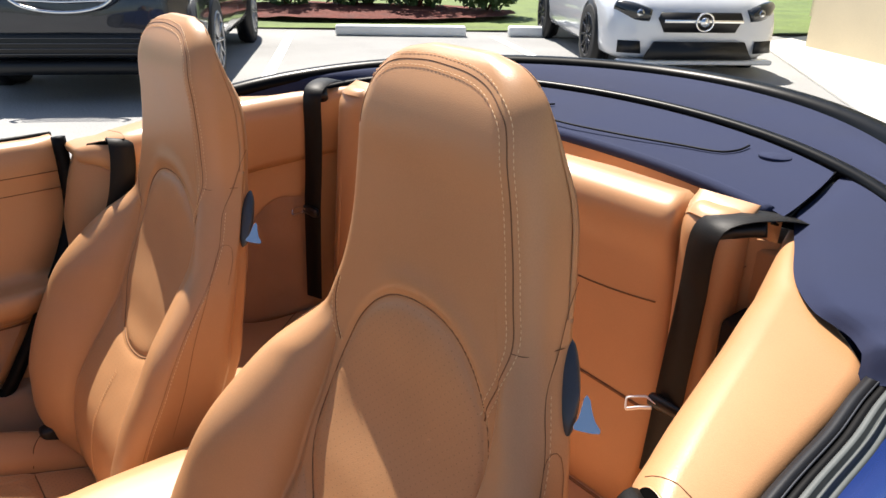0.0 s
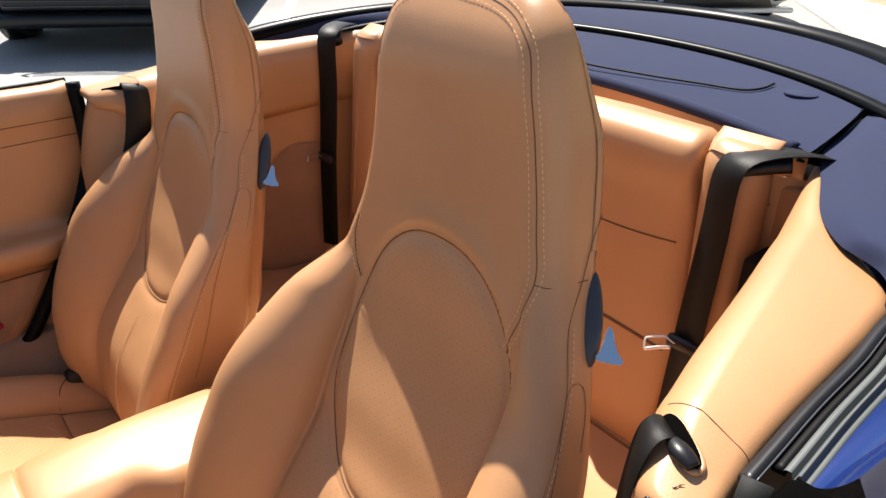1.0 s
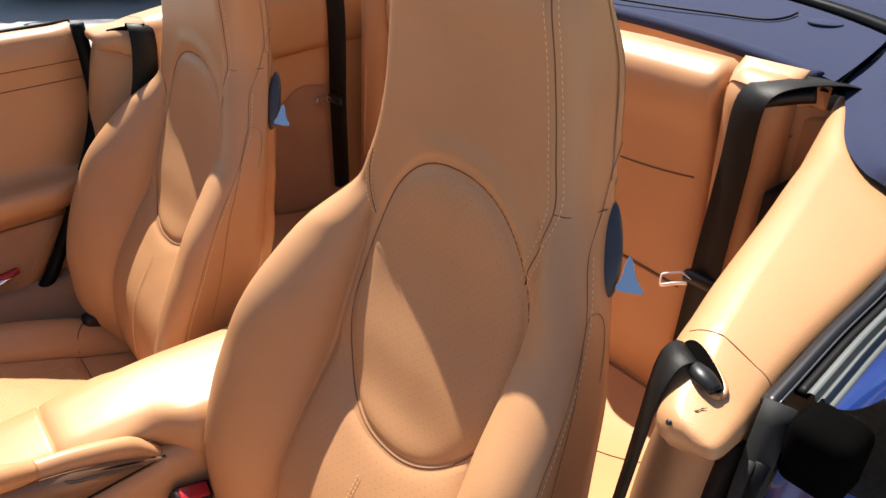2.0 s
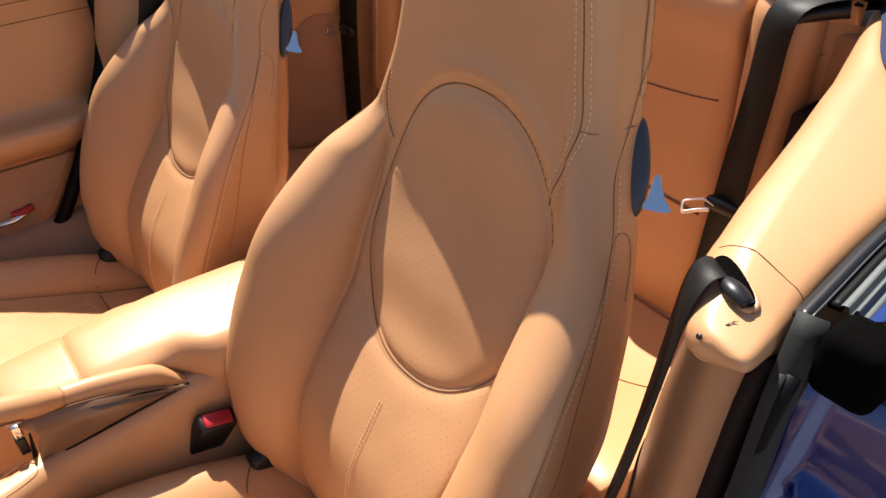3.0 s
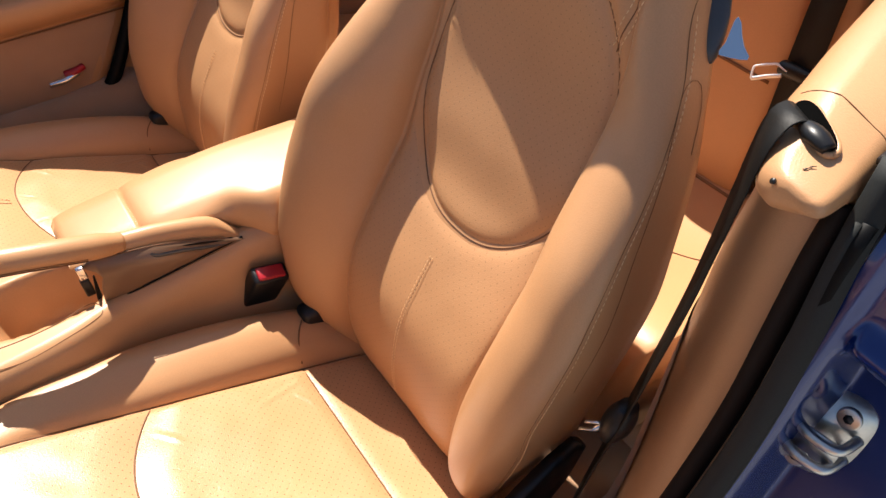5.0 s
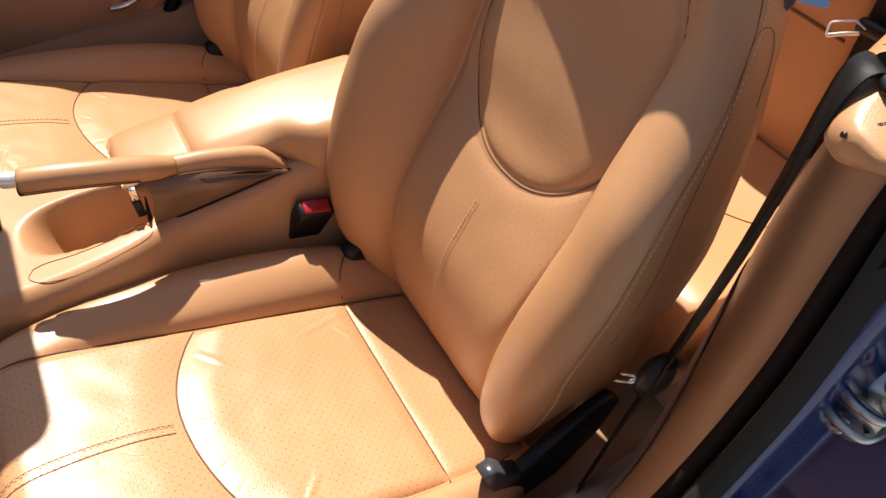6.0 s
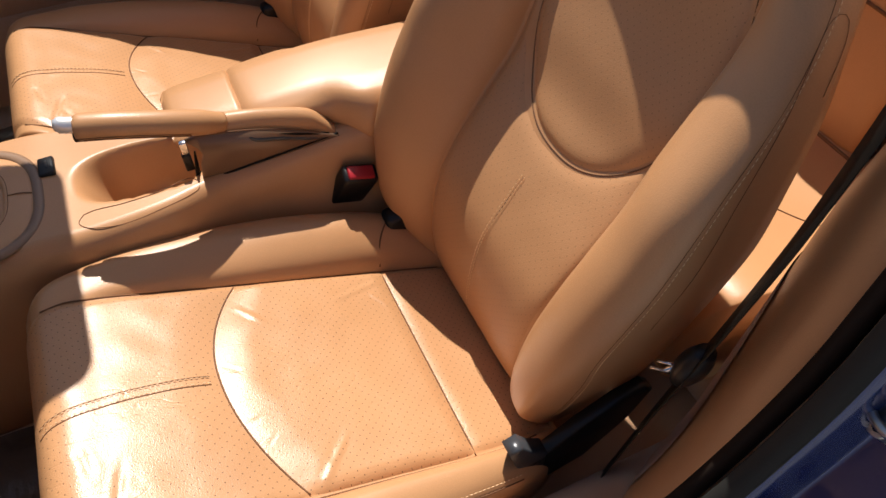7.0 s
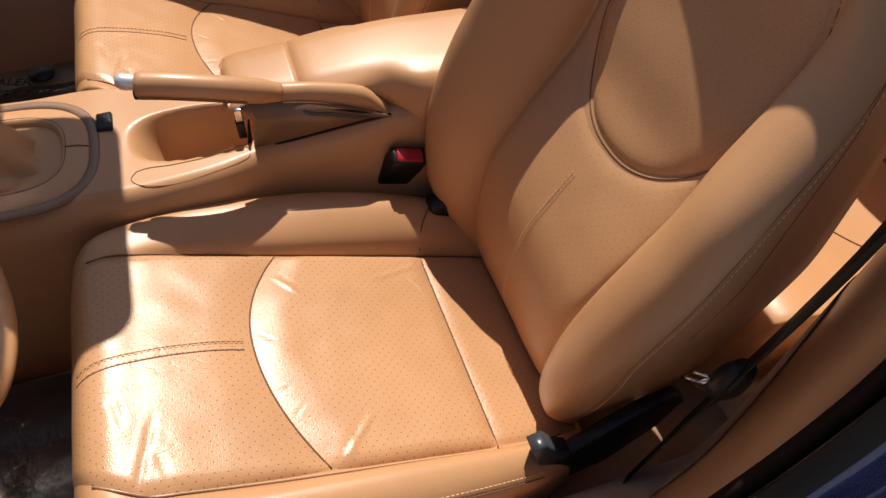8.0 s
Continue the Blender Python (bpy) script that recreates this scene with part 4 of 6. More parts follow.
part("door_reflector", tube([(-0.726, -0.420, 0.386), (-0.722, -0.400, 0.388), (-0.728, -0.378, 0.390)], 0.008, 12, 10), RED, door, "small red door reflector")
part("door_skin", grid(lambda u, v: Vector((-0.86 - 0.07 * math.sin(math.pi * (0.15 + 0.7 * v)), -1.45 + 1.342 * u, 0.28 + 0.555 * v)), 20, 16), BLUE_PAINT, door, "blue painted outer door skin")
part("window_strip", tube([(-0.852, -1.42, 0.852), (-0.852, -0.7, 0.857), (-0.850, -0.115, 0.864)], 0.006, 20, 8), RUBBER, door, "black window strip")

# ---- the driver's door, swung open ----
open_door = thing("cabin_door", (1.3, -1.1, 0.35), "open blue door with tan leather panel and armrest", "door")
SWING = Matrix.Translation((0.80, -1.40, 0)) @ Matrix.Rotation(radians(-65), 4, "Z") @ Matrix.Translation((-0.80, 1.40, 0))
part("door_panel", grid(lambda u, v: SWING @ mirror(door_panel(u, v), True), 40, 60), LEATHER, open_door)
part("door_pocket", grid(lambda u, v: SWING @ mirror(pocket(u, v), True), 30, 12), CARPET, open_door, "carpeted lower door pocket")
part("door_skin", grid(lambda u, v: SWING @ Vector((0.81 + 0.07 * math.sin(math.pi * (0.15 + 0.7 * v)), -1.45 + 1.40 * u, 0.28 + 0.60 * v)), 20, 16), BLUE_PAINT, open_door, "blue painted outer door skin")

# ---- rear seats ----
def rear_seat(xc, far):
    rs = thing("rear_seat", (xc, 0.30, 0.25), "small tan leather rear bucket seat", "seat", "rear seats")
    rows = [(0.34, 0.390, 0.176, 0.09), (0.48, 0.405, 0.180, 0.09), (0.58, 0.418, 0.185, 0.10), (0.70, 0.428, 0.178, 0.10), (0.82, 0.428, 0.168, 0.10), (0.88, 0.418, 0.162, 0.10), (0.910, 0.422, 0.160, 0.09), (0.928, 0.438, 0.154, 0.06), (0.935, 0.462, 0.145, 0.03)]
    def ring(z):
        y, w, th = splined(rows, z)
        pts = []
        for k in range(33):
            t = -1 + k / 16
            x = w * math.sin(math.pi / 2 * t)
            pts.append(Vector((xc + x, y + 0.03 * (abs(t) ** 6) - 0.012 * abs(t) ** 3 + 0.008, z)))
        pts += [Vector((xc + w, y + th, z)), Vector((xc, y + th + 0.01, z)), Vector((xc - w, y + th, z))]
        return pts
    bk = part("backrest", loft([ring(0.34 + 0.595 * k / 52) for k in range(53)]), LEATHER, rs)
    def on(x, z):
        y, w, th = splined(rows, z)
        t = math.asin(max(-1, min(1, x / w))) / (math.pi / 2)
        return Vector((xc + x, y + 0.03 * (abs(t) ** 6) - 0.012 * abs(t) ** 3 + 0.0075, z))
    part("seam", tube([on(-0.15 + 0.30 * k / 10, 0.752 + 0.012 * (k / 5 - 1) ** 2) for k in range(11)], 0.0014, 24, 6), SEAM, bk)
    part("seam", tube([on(-0.165 + 0.33 * k / 10, 0.585 - 0.05 * max(0, -0.165 + 0.33 * k / 10)) for k in range(11)], 0.0028, 24, 8), SEAM, bk)
    crow = [(-0.035, 0.330, 0.155), (-0.020, 0.400, 0.163), (0.0, 0.424, 0.168), (0.03, 0.430, 0.170), (0.07, 0.424, 0.171), (0.12, 0.408, 0.172), (0.18, 0.387, 0.172), (0.24, 0.372, 0.172), (0.30, 0.368, 0.172), (0.36, 0.371, 0.170), (0.42, 0.378, 0.165)]
    outer = -1 if far else 1
    def wide(x):
        return x * ((1.9 if far else 2.1) if x * outer > 0 else 1.0)
    def cring(y):
        z, w = splined(crow, y)
        pts = [Vector((xc + wide(w * math.sin(math.pi / 2 * (-1 + k / 12))), y, z + 0.010 * abs(-1 + k / 12) ** 2 - 0.05 * max(0, abs(-1 + k / 12) - 0.75) ** 1.5)) for k in range(25)]
        return pts + [Vector((xc + wide(w), y, 0.25)), Vector((xc + wide(-w), y, 0.25))]
    part("seat_cushion", loft([cring(crow[0][0] + (0.42 - crow[0][0]) * (k / 30) ** 1.2) for k in range(31)]), LEATHER, rs)
    part("seam", tube([(xc - 0.165 + 0.36 * k / 12, 0.3945 - 0.004 * (k / 6 - 1) ** 2, 0.3755) for k in range(13)], 0.0032, 30, 8), SEAM, rs)
    def seam_at(q):
        w = 0.171
        ys = 0.19 + 0.04 * (max(0.0, abs(wide(w * math.sin(math.pi / 2 * q))) - 0.145) / 0.1) ** 2
        z = splined(crow, ys)[0]
        return Vector((xc + wide(w * math.sin(math.pi / 2 * q)), ys, z + 0.010 * q * q - 0.05 * max(0, abs(q) - 0.75) ** 1.5 + 0.0008))
    part("seam", tube([seam_at(-0.95 + 1.9 * k / 24) for k in range(25)], 0.0011, 48, 6), SEAM, rs)
    return rs


rear_seat(0.215, False)
rear_seat(-0.270, True)
part("rear_tunnel", block((-0.10, 0.02, 0.24), (0.05, 0.46, 0.40), 0.03, 4), LEATHER, car, "tan leather hump between the rear seats")
for far in (False, True):
    # rounded roll beside the rear seat, and the darker panel behind the belt
    def roll(u, v):
        z = 0.44 + 0.505 * v
        a = math.pi * u
        bulge = math.sqrt(max(0.0, 1 - max(0.0, (v - 0.9) / 0.1) ** 2))
        x = 0.428 - 0.048 * math.cos(a) + 0.035 * (1 - v) * (1 if u < 0.5 else 0.6)
        return mirror((x, 0.465 - 0.045 * math.sin(a) ** 0.7 * bulge + 0.02 * (1 - bulge) - 0.03 * (1 - v), z), far)
    cr = part("rear_corner_panel", grid(roll, 24, 40), LEATHER, car, "tan leather corner roll beside the rear seat")
    part("corner_top", grid(lambda u, v: mirror((0.382 + 0.094 * u, 0.425 + 0.06 * v + 0.02 * abs(2 * u - 1) ** 2, 0.946 - 0.012 * v - 0.02 * (1 - v) ** 4 - 0.02 * abs(2 * u - 1) ** 6), far), 16, 12), LEATHER, cr)
    part("corner_recess", grid(lambda u, v: mirror((0.455 + 0.075 * u, 0.462 + 0.03 * u, 0.40 + 0.50 * v), far), 8, 20), LEATHER, car, "tan leather panel behind the belt")
    if not far:
        # solid dark block whose colour gives the shade of the gap
        part("corner_gap", block(*[mirror(p, far) for p in ((0.490, 0.400, 0.62), (0.512, 0.47, 0.80))], 0.006), FELT, car, "dark block standing in for the shaded gap beside the corner panel")
part("corner_filler", block((0.468, 0.475, 0.80), (0.535, 0.60, 0.890), 0.008), LEATHER, car, "tan leather corner behind the belt")
part("parcel_shelf", grid(lambda u, v: Vector((-0.53 + 1.01 * u, 0.46 + 0.15 * v, 0.858)), 40, 10), LEATHER, car, "tan shelf behind the rear seats")

# ---- folded canvas top ----
def u_shape(k, y_mid, half, reach, power=2.4):
    """k from -1 to 1 across the car."""
    return -0.025 + half * math.sin(math.pi / 2 * k), y_mid - reach * (1 - math.cos(math.pi / 2 * abs(k)) ** 1.25)


LIP = (0.607, 0.62, 0.19)
ONE = (0.855, 0.76, 0.54)
TWO = (1.120, 0.86, 1.05)
def canvas(a, b, za, zb, rise, n=70, m=16, last=1.0, narrow=0.0):
    def go(u, v):
        k = -1 + (1 + last - narrow * v) * u
        xa, ya = u_shape(k, *a)
        xb, yb = u_shape(k, *b)
        return Vector((xa + (xb - xa) * v, ya + (yb - ya) * v, za + (zb - za) * v + rise * math.sin(math.pi * v) - 0.015 * abs(k) ** 4 - (0.14 * abs(k) ** 3.5 if k < 0 else 0)))
    return grid(go, n, m)


top = thing("folded_soft_top", (-0.025, 0.9, 0.88), "folded dark blue canvas convertible top", "soft top")
cv = part("front_canvas", canvas(LIP, ONE, 0.935, 0.958, 0.006, last=0.645, narrow=0.175), CANVAS, top)
part("front_lip", tube([Vector((*u_shape(-1 + k / 20, *LIP), 0.929 - 0.015 * abs(-1 + k / 20) ** 4)) for k in range(33)], 0.011, 90, 10), CANVAS, top, "rolled canvas edge")
part("lip_panel", grid(lambda u, v: Vector((*u_shape(-0.85 + 1.5 * u, LIP[0] - 0.010 + 0.006 * v, LIP[1], LIP[2]), 0.83 + 0.098 * v - 0.015 * abs(-0.85 + 1.5 * u) ** 4)), 50, 6), LEATHER, car, "tan leather panel under the canvas edge")
part("rear_canvas", canvas((ONE[0] + 0.03, ONE[1] + 0.02, ONE[2]), TWO, 0.958, 0.978, 0.012), CANVAS, top)
for spec, z, r, nm in ((ONE, 0.962, 0.012, "inner_seal"), (TWO, 0.976, 0.028, "outer_seal")):
    part(nm, tube([Vector((*u_shape(-1 + k / 20, spec[0] + 0.015, spec[1] + 0.01, spec[2]), z - 0.015 * abs(-1 + k / 20) ** 4 - (0.14 * abs(-1 + k / 20) ** 3.5 if k < 20 else 0))) for k in range(41)], r, 110, 10, flat=0.75), SEAL, top, "black rubber sealing roll")
part("seam", tube([(x, y, z + 0.0055) for x, y, z in ((-0.11, 0.715, 0.950), (-0.14, 0.68, 0.947), (-0.12, 0.645, 0.943), (-0.02, 0.628, 0.942), (0.12, 0.640, 0.943), (0.24, 0.655, 0.946), (0.31, 0.662, 0.949), (0.328, 0.685, 0.952), (0.330, 0.717, 0.955))], 0.0020, 60, 6), RUBBER, top)
part("emblem_disc", disc((0.386, 0.698, 0.957), (0, 0.05, 1), 0.026, 0.004, 28, bevel=0.001), CANVAS, top, "round canvas cover button")
joint = [(0.505, 0.500, 0.928), (0.499, 0.56, 0.940), (0.493, 0.62, 0.949), (0.486, 0.70, 0.957), (0.484, 0.76, 0.960)]
part("joint_strip", ribbon([(x, y, z - 0.009) for x, y, z in joint], 0.036, 30, 0.003, side=((1, 0, 0), (1, 0, 0))), SEAL, top, "black strip under the canvas joint")
part("joint", tube([(x, y, z - 0.001) for x, y, z in joint], 0.0030, 30, 8), SEAL, top, "black rubber joint in the canvas")
def flank(u, v):
    """Side of the top that runs forward beside the trim."""
    w = u ** 1.5
    y = 0.258 + 0.492 * w
    xi = splined([(0.258, 0.712), (0.275, 0.698), (0.290, 0.682), (0.299, 0.662), (0.309, 0.638), (0.340, 0.605), (0.374, 0.581), (0.44, 0.549), (0.52, 0.510), (0.60, 0.494), (0.75, 0.482)], y)[0]
    xo = splined([(0.20, 0.775), (0.30, 0.800), (0.45, 0.805), (0.75, 0.80)], y)[0]
    fall = 0.035 * (1 - smooth01(w / 0.02)) + 0.010 * (1 - smooth01(v / 0.12))
    return Vector((xi + (xo - xi) * v, y - 0.008 * (1 - smooth01(w / 0.02)), 0.909 + 0.053 * w + 0.012 * math.sin(math.pi * v) + 0.008 * v - fall))
part("side_canvas", grid(flank, 64, 18), CANVAS, top)
part("side_canvas", grid(lambda u, v: mirror(flank(u, v), True) - Vector((0, 0, 0.15)), 64, 18), CANVAS, top)
def deck(u, v):
    k = -1 + 2 * u
    xa, ya = u_shape(k, TWO[0] + 0.025, TWO[1] + 0.025, TWO[2])
    xb, yb = u_shape(k, 2.05, 0.89, 1.45)
    return Vector((xa + (xb - xa) * v, ya + (yb - ya) * v, 0.965 - 0.015 * abs(k) ** 4 - (0.14 * abs(k) ** 3.5 if k < 0 else 0) - 0.27 * v ** 1.3))
part("rear_deck", grid(deck, 60, 16), BLUE_PAINT, car, "glossy blue rear deck")

# ---- belts ----
def front_belt(far):
    bl = thing("seat_belt", mirror((0.66, -0.10, 0.16), far), "black front seat belt hanging from the side trim", "seat belt", "seat belts")
    pts = [(0.664, -0.021, 0.838), (0.659, -0.032, 0.8525), (0.655, -0.047, 0.851), (0.655, -0.063, 0.834), (0.657, -0.078, 0.79), (0.658, -0.090, 0.745), (0.660, -0.108, 0.69), (0.656, -0.130, 0.60), (0.648, -0.142, 0.52), (0.640, -0.165, 0.42), (0.634, -0.21, 0.26), (0.630, -0.25, 0.165)]
    side = ((-0.80, 0.55, -0.1), (-0.436, 0.883, -0.18))
    if far:
        side = ((0.15, 0.96, -0.25), (0.15, 0.98, 0.0))
        pts = [(0.630, -0.010, 0.840), (0.622, -0.011, 0.852), (0.608, -0.012, 0.853), (0.596, -0.014, 0.840), (0.588, -0.018, 0.81), (0.586, -0.032, 0.745), (0.595, -0.050, 0.69), (0.618, -0.085, 0.60), (0.640, -0.120, 0.52), (0.636, -0.14, 0.42), (0.634, -0.18, 0.26), (0.630, -0.22, 0.165)]
    part("webbing", ribbon([mirror(p, far) for p in pts], 0.050 if far else 0.034, 120, side=side, ease=0.5), WEBBING, bl)
    tg = part("tongue_grip", tube([mirror(p, far) for p in ((0.648, -0.136, 0.532), (0.645, -0.142, 0.508), (0.642, -0.150, 0.478))], 0.0165, 14, 14, flat=0.8, taper=lambda k: 0.75 + 0.5 * math.sin(math.pi * k)), PLASTIC, bl, "black plastic tongue grip")
    part("tongue", plate([(-0.009, 0), (0.009, 0), (0.009, 0.024), (0.005, 0.024), (0.005, 0.010), (-0.005, 0.010), (-0.005, 0.024), (-0.009, 0.024)], (0.2, 0.35, 0.9), (-0.75, -0.55, -0.25), 0.003, mirror((0.636, -0.155, 0.495), far)), CHROME, tg, "bright metal tongue")
    return bl


front_belt(False)
front_belt(True)


def rear_belt(far):
    x0 = -0.56 if far else 0.441
    s = -1 if far else 1
    dy = -0.018 if far else 0.0
    up = 0.022 if far else 0.0
    bl = thing("seat_belt", (x0, 0.36 + dy, 0.48), "dark rear seat belt drawn over its guide", "seat belt", "seat belts")
    pts = [(0.080, 0.52, 0.928), (0.055, 0.482, 0.936), (0.026, 0.438, 0.936), (0.008, 0.411, 0.926), (0.002, 0.402, 0.903), (0.001, 0.400, 0.82), (0.0, 0.393, 0.72), (0.0, 0.386, 0.64), (0.0, 0.376, 0.50 - (0.10 if far else 0))]
    part("webbing", ribbon([(x0 + s * x, y + dy, z + up) for x, y, z in pts], 0.047 if far else 0.058, 60, side=((s * 0.75, -0.5, 0.1), (s * 0.93, -0.36, 0.0)) if far else ((0.9, -0.42, 0.1), (0.97, -0.24, 0.0))), WEBBING, bl)
    part("guide", tube([(x0 + s * x, y + dy, z + up) for x, y, z in ((0.004, 0.432, 0.906), (0.022, 0.440, 0.914), (0.042, 0.452, 0.920), (0.060, 0.460, 0.924))], 0.014, 20, 12, flat=0.8), PLASTIC, bl, "black plastic belt guide")
    tg = part("tongue_grip", block((x0 - 0.030, 0.372 + dy, 0.625 + up), (x0 + 0.030, 0.390 + dy, 0.647 + up), 0.007), PLASTIC, bl, "black plastic tongue grip")
    part("tongue", tube([(x0 - 0.012, 0.374 + dy, 0.637 + up), (x0 - 0.028, 0.373 + dy, 0.641 + up), (x0 - 0.031, 0.372 + dy, 0.641 + up), (x0 - 0.054, 0.364 + dy, 0.631 + up), (x0 - 0.056, 0.362 + dy, 0.628 + up), (x0 - 0.052, 0.356 + dy, 0.616 + up), (x0 - 0.050, 0.355 + dy, 0.615 + up), (x0 - 0.032, 0.362 + dy, 0.624 + up), (x0 - 0.014, 0.366 + dy, 0.632 + up)], 0.0032, 60, 6, flat=0.5), CHROME if far else BRIGHT, tg, "bright metal tongue")
    return bl


rear_belt(False)
rear_belt(True)


# ---- centre console ----
console = thing("centre_console", (0.0, -0.6, 0.16), "tan leather centre console with tray and armrest", "console")
# y, half width at top, top height, base half width
con = [(-1.25, 0.150, 0.52, 0.17), (-0.95, 0.150, 0.482, 0.17), (-0.84, 0.150, 0.472, 0.168), (-0.76, 0.148, 0.472, 0.166), (-0.70, 0.146, 0.466, 0.164), (-0.60, 0.132, 0.460, 0.158), (-0.54, 0.112, 0.455, 0.15), (-0.50, 0.101, 0.454, 0.15), (-0.40, 0.097, 0.459, 0.15), (-0.30, 0.095, 0.464, 0.15), (-0.10, 0.10, 0.46, 0.15), (0.06, 0.09, 0.42, 0.14)]
CX = -0.006
def con_ring(y):
    w, z, b = splined(con, y)
    half = [(b, 0.16), (b - 0.012, 0.24), (w + 0.012, z - 0.14), (w + 0.006, z - 0.05), (w + 0.004, z - 0.018), (w - 0.004, z - 0.006), (w - 0.014, z)]
    def bowl(x):
        # a long tray with upright walls, open towards the passenger
        q = ((abs(CX + x - 0.030) / 0.058) ** 2.8 + (abs(y + 0.618) / 0.092) ** 2.8) ** (1 / 2.8)
        return z - 0.085 * smooth01((1 - q) / (0.22 + 0.45 * smooth01((-0.60 - y) / 0.10)))
    top = [((w - 0.014) * (1 - k / 26), 0) for k in range(1, 52)]
    slim = lambda x: x if x > 0 else x * (0.70 + 0.30 * smooth01((y + 0.55) / 0.15))
    right = [Vector((CX + x, y, zz)) for x, zz in half] + [Vector((CX + slim(x), y, bowl(slim(x)))) for x, _ in top]
    return right + [Vector((CX + slim(-x), y, zz)) for x, zz in reversed(half)]
part("console_body", loft([con_ring(-1.25 + 1.31 * k / 260) for k in range(261)]), LEATHER, console)
ins = [(0.098, -0.700), (0.112, -0.707), (0.126, -0.695), (0.129, -0.655), (0.119, -0.60), (0.102, -0.553), (0.090, -0.547), (0.077, -0.558), (0.090, -0.600), (0.095, -0.65), (0.094, -0.685)]
def console_z(x, y):
    w, z, b = splined(con, y)
    return z - 0.006 * smooth01((x - CX - (w - 0.014)) / 0.010)
part("seam", tube([Vector((x, y, console_z(x, y) + 0.0004)) for x, y in ins + ins[:1]], 0.0006, 90, 6), SEAM, console)
part("switch", block((-0.036, -0.746, 0.466), (0.003, -0.724, 0.475), 0.003), PLASTIC, console, "small black switch")
part("switch_bar", block((-0.026, -0.736, 0.4748), (-0.010, -0.733, 0.4756)), GREY_PLASTIC, console)
# gear lever surround and boot
ring_pts = [(0.030 + 0.112 * math.copysign(abs(math.cos(a)) ** 0.7, math.cos(a)), -0.868 + 0.118 * math.copysign(abs(math.sin(a)) ** 0.7, math.sin(a)), 0.477 - 0.008 * math.sin(a)) for a in (2 * math.pi * k / 48 for k in range(49))]
part("gear_surround", tube(ring_pts, 0.0085, 120, 12, flat=0.5), TAUPE, console, "brown-grey plastic gear lever surround")
def plateau(u, v):
    a = 2 * math.pi * u
    c_, s_ = math.copysign(abs(math.cos(a)) ** 0.7, math.cos(a)), math.copysign(abs(math.sin(a)) ** 0.7, math.sin(a))
    return Vector((0.105 * c_ * v + 0.030, -0.868 + 0.111 * s_ * v, 0.484 - 0.007 * s_ * v - 0.006 * v ** 8 - 0.040 * smooth01((0.70 - v) / 0.10)))
part("gear_plate", grid(plateau, 64, 30, v0=0.02, close_u=True), LEATHER, console, "tan leather gear lever plate")
part("seam", tube([(0.030 + 0.7 * (x - 0.030), -0.868 + 0.7 * (y + 0.868), 0.4835 - 0.0055 * (y + 0.868) / 0.118) for x, y, z in ring_pts], 0.0007, 90, 6), SEAM, console)
part("seam", tube([(0.030, -0.786, 0.4785), (0.030, -0.770, 0.4770), (0.030, -0.757, 0.4720)], 0.0008, 10, 6), SEAM, console)
def boot(u, v):
    a = 2 * math.pi * u
    pleat = 0.010 * math.sin(6 * a + 2.5 * v + 0.8 * math.sin(2 * a)) * (1 - v) ** 0.6
    r = 0.064 * (1 - v) ** 0.8 + 0.013 * v + pleat * (1 - 0.5 * v)
    return Vector((r * math.cos(a) + 0.03, -0.868 + 1.1 * r * math.sin(a) - 0.03 * v, 0.448 + 0.10 * v + 0.010 * math.sin(9 * v + a) * (1 - v)))
part("gear_boot", grid(boot, 72, 24, close_u=True), LEATHER, console, "creased tan leather gear lever boot")

# armrest lid
arm = [(-0.4649, 0.048, 0.492, 0.020), (-0.4586, 0.055, 0.507, 0.035), (-0.4147, 0.060, 0.515, 0.045), (-0.3102, 0.063, 0.519, 0.055), (-0.1848, 0.065, 0.513, 0.060), (-0.0803, 0.063, 0.509, 0.060), (-0.0281, 0.059, 0.494, 0.050), (-0.0124, 0.052, 0.473, 0.030)]
lid = thing("armrest", (-0.02, -0.25, 0.50), "padded tan leather centre armrest", "armrest")
def arm_ring(y):
    w, z, h = splined(arm, y)
    low = 0.430 + 0.052 * smooth01((-0.290 - y) / 0.088)
    half = [(w * 0.9, low), (w + 0.012, low + 0.003), (w + 0.016, low + (z - low) * 0.35), (w + 0.012, z - (z - low) * 0.3), (w, z - 0.007), (w * 0.86, z - 0.001), (w * 0.5, z + 0.0015), (0, z + 0.002)]
    near = 0.034 * smooth01((y + 0.345) / 0.06) * (1 - smooth01((y + 0.12) / 0.08))
    return [Vector((-0.017 + x + near * min(1, x / w), y, zz - 0.05 * x * smooth01((zz - low) / 0.03))) for x, zz in half] + [Vector((-0.017 - x, y, zz + 0.04 * x * smooth01((zz - low) / 0.03))) for x, zz in reversed(half[:-1])]
part("lid", loft([arm_ring(-0.4659 + 0.4535 * k / 40) for k in range(41)]), LEATHER, lid)
part("front_pad", loft([[Vector((-0.024 + 0.88 * (p.x + 0.017), p.y - 0.096, 0.503 + 0.7 * (p.z - 0.512))) for p in arm_ring(-0.4659 + 0.104 * k / 14)] for k in range(15)]), LEATHER, lid, "tan leather pad in front of the lid")

# parking brake
brake = thing("handbrake", (0.084, -0.5, 0.47), "tan leather handbrake lever with chrome button", "handbrake")
grip = [(0.079, -0.662, 0.587), (0.087, -0.621, 0.582), (0.088, -0.571, 0.567), (0.082, -0.532, 0.550), (0.070, -0.492, 0.528)]
part("grip", tube(grip, 0.0172, 40, 20, flat=1.0, taper=lambda k: (0.86 + 0.14 * smooth01(k / 0.03)) * (1 - 0.18 * smooth01((k - 0.80) / 0.2))), LEATHER, brake)
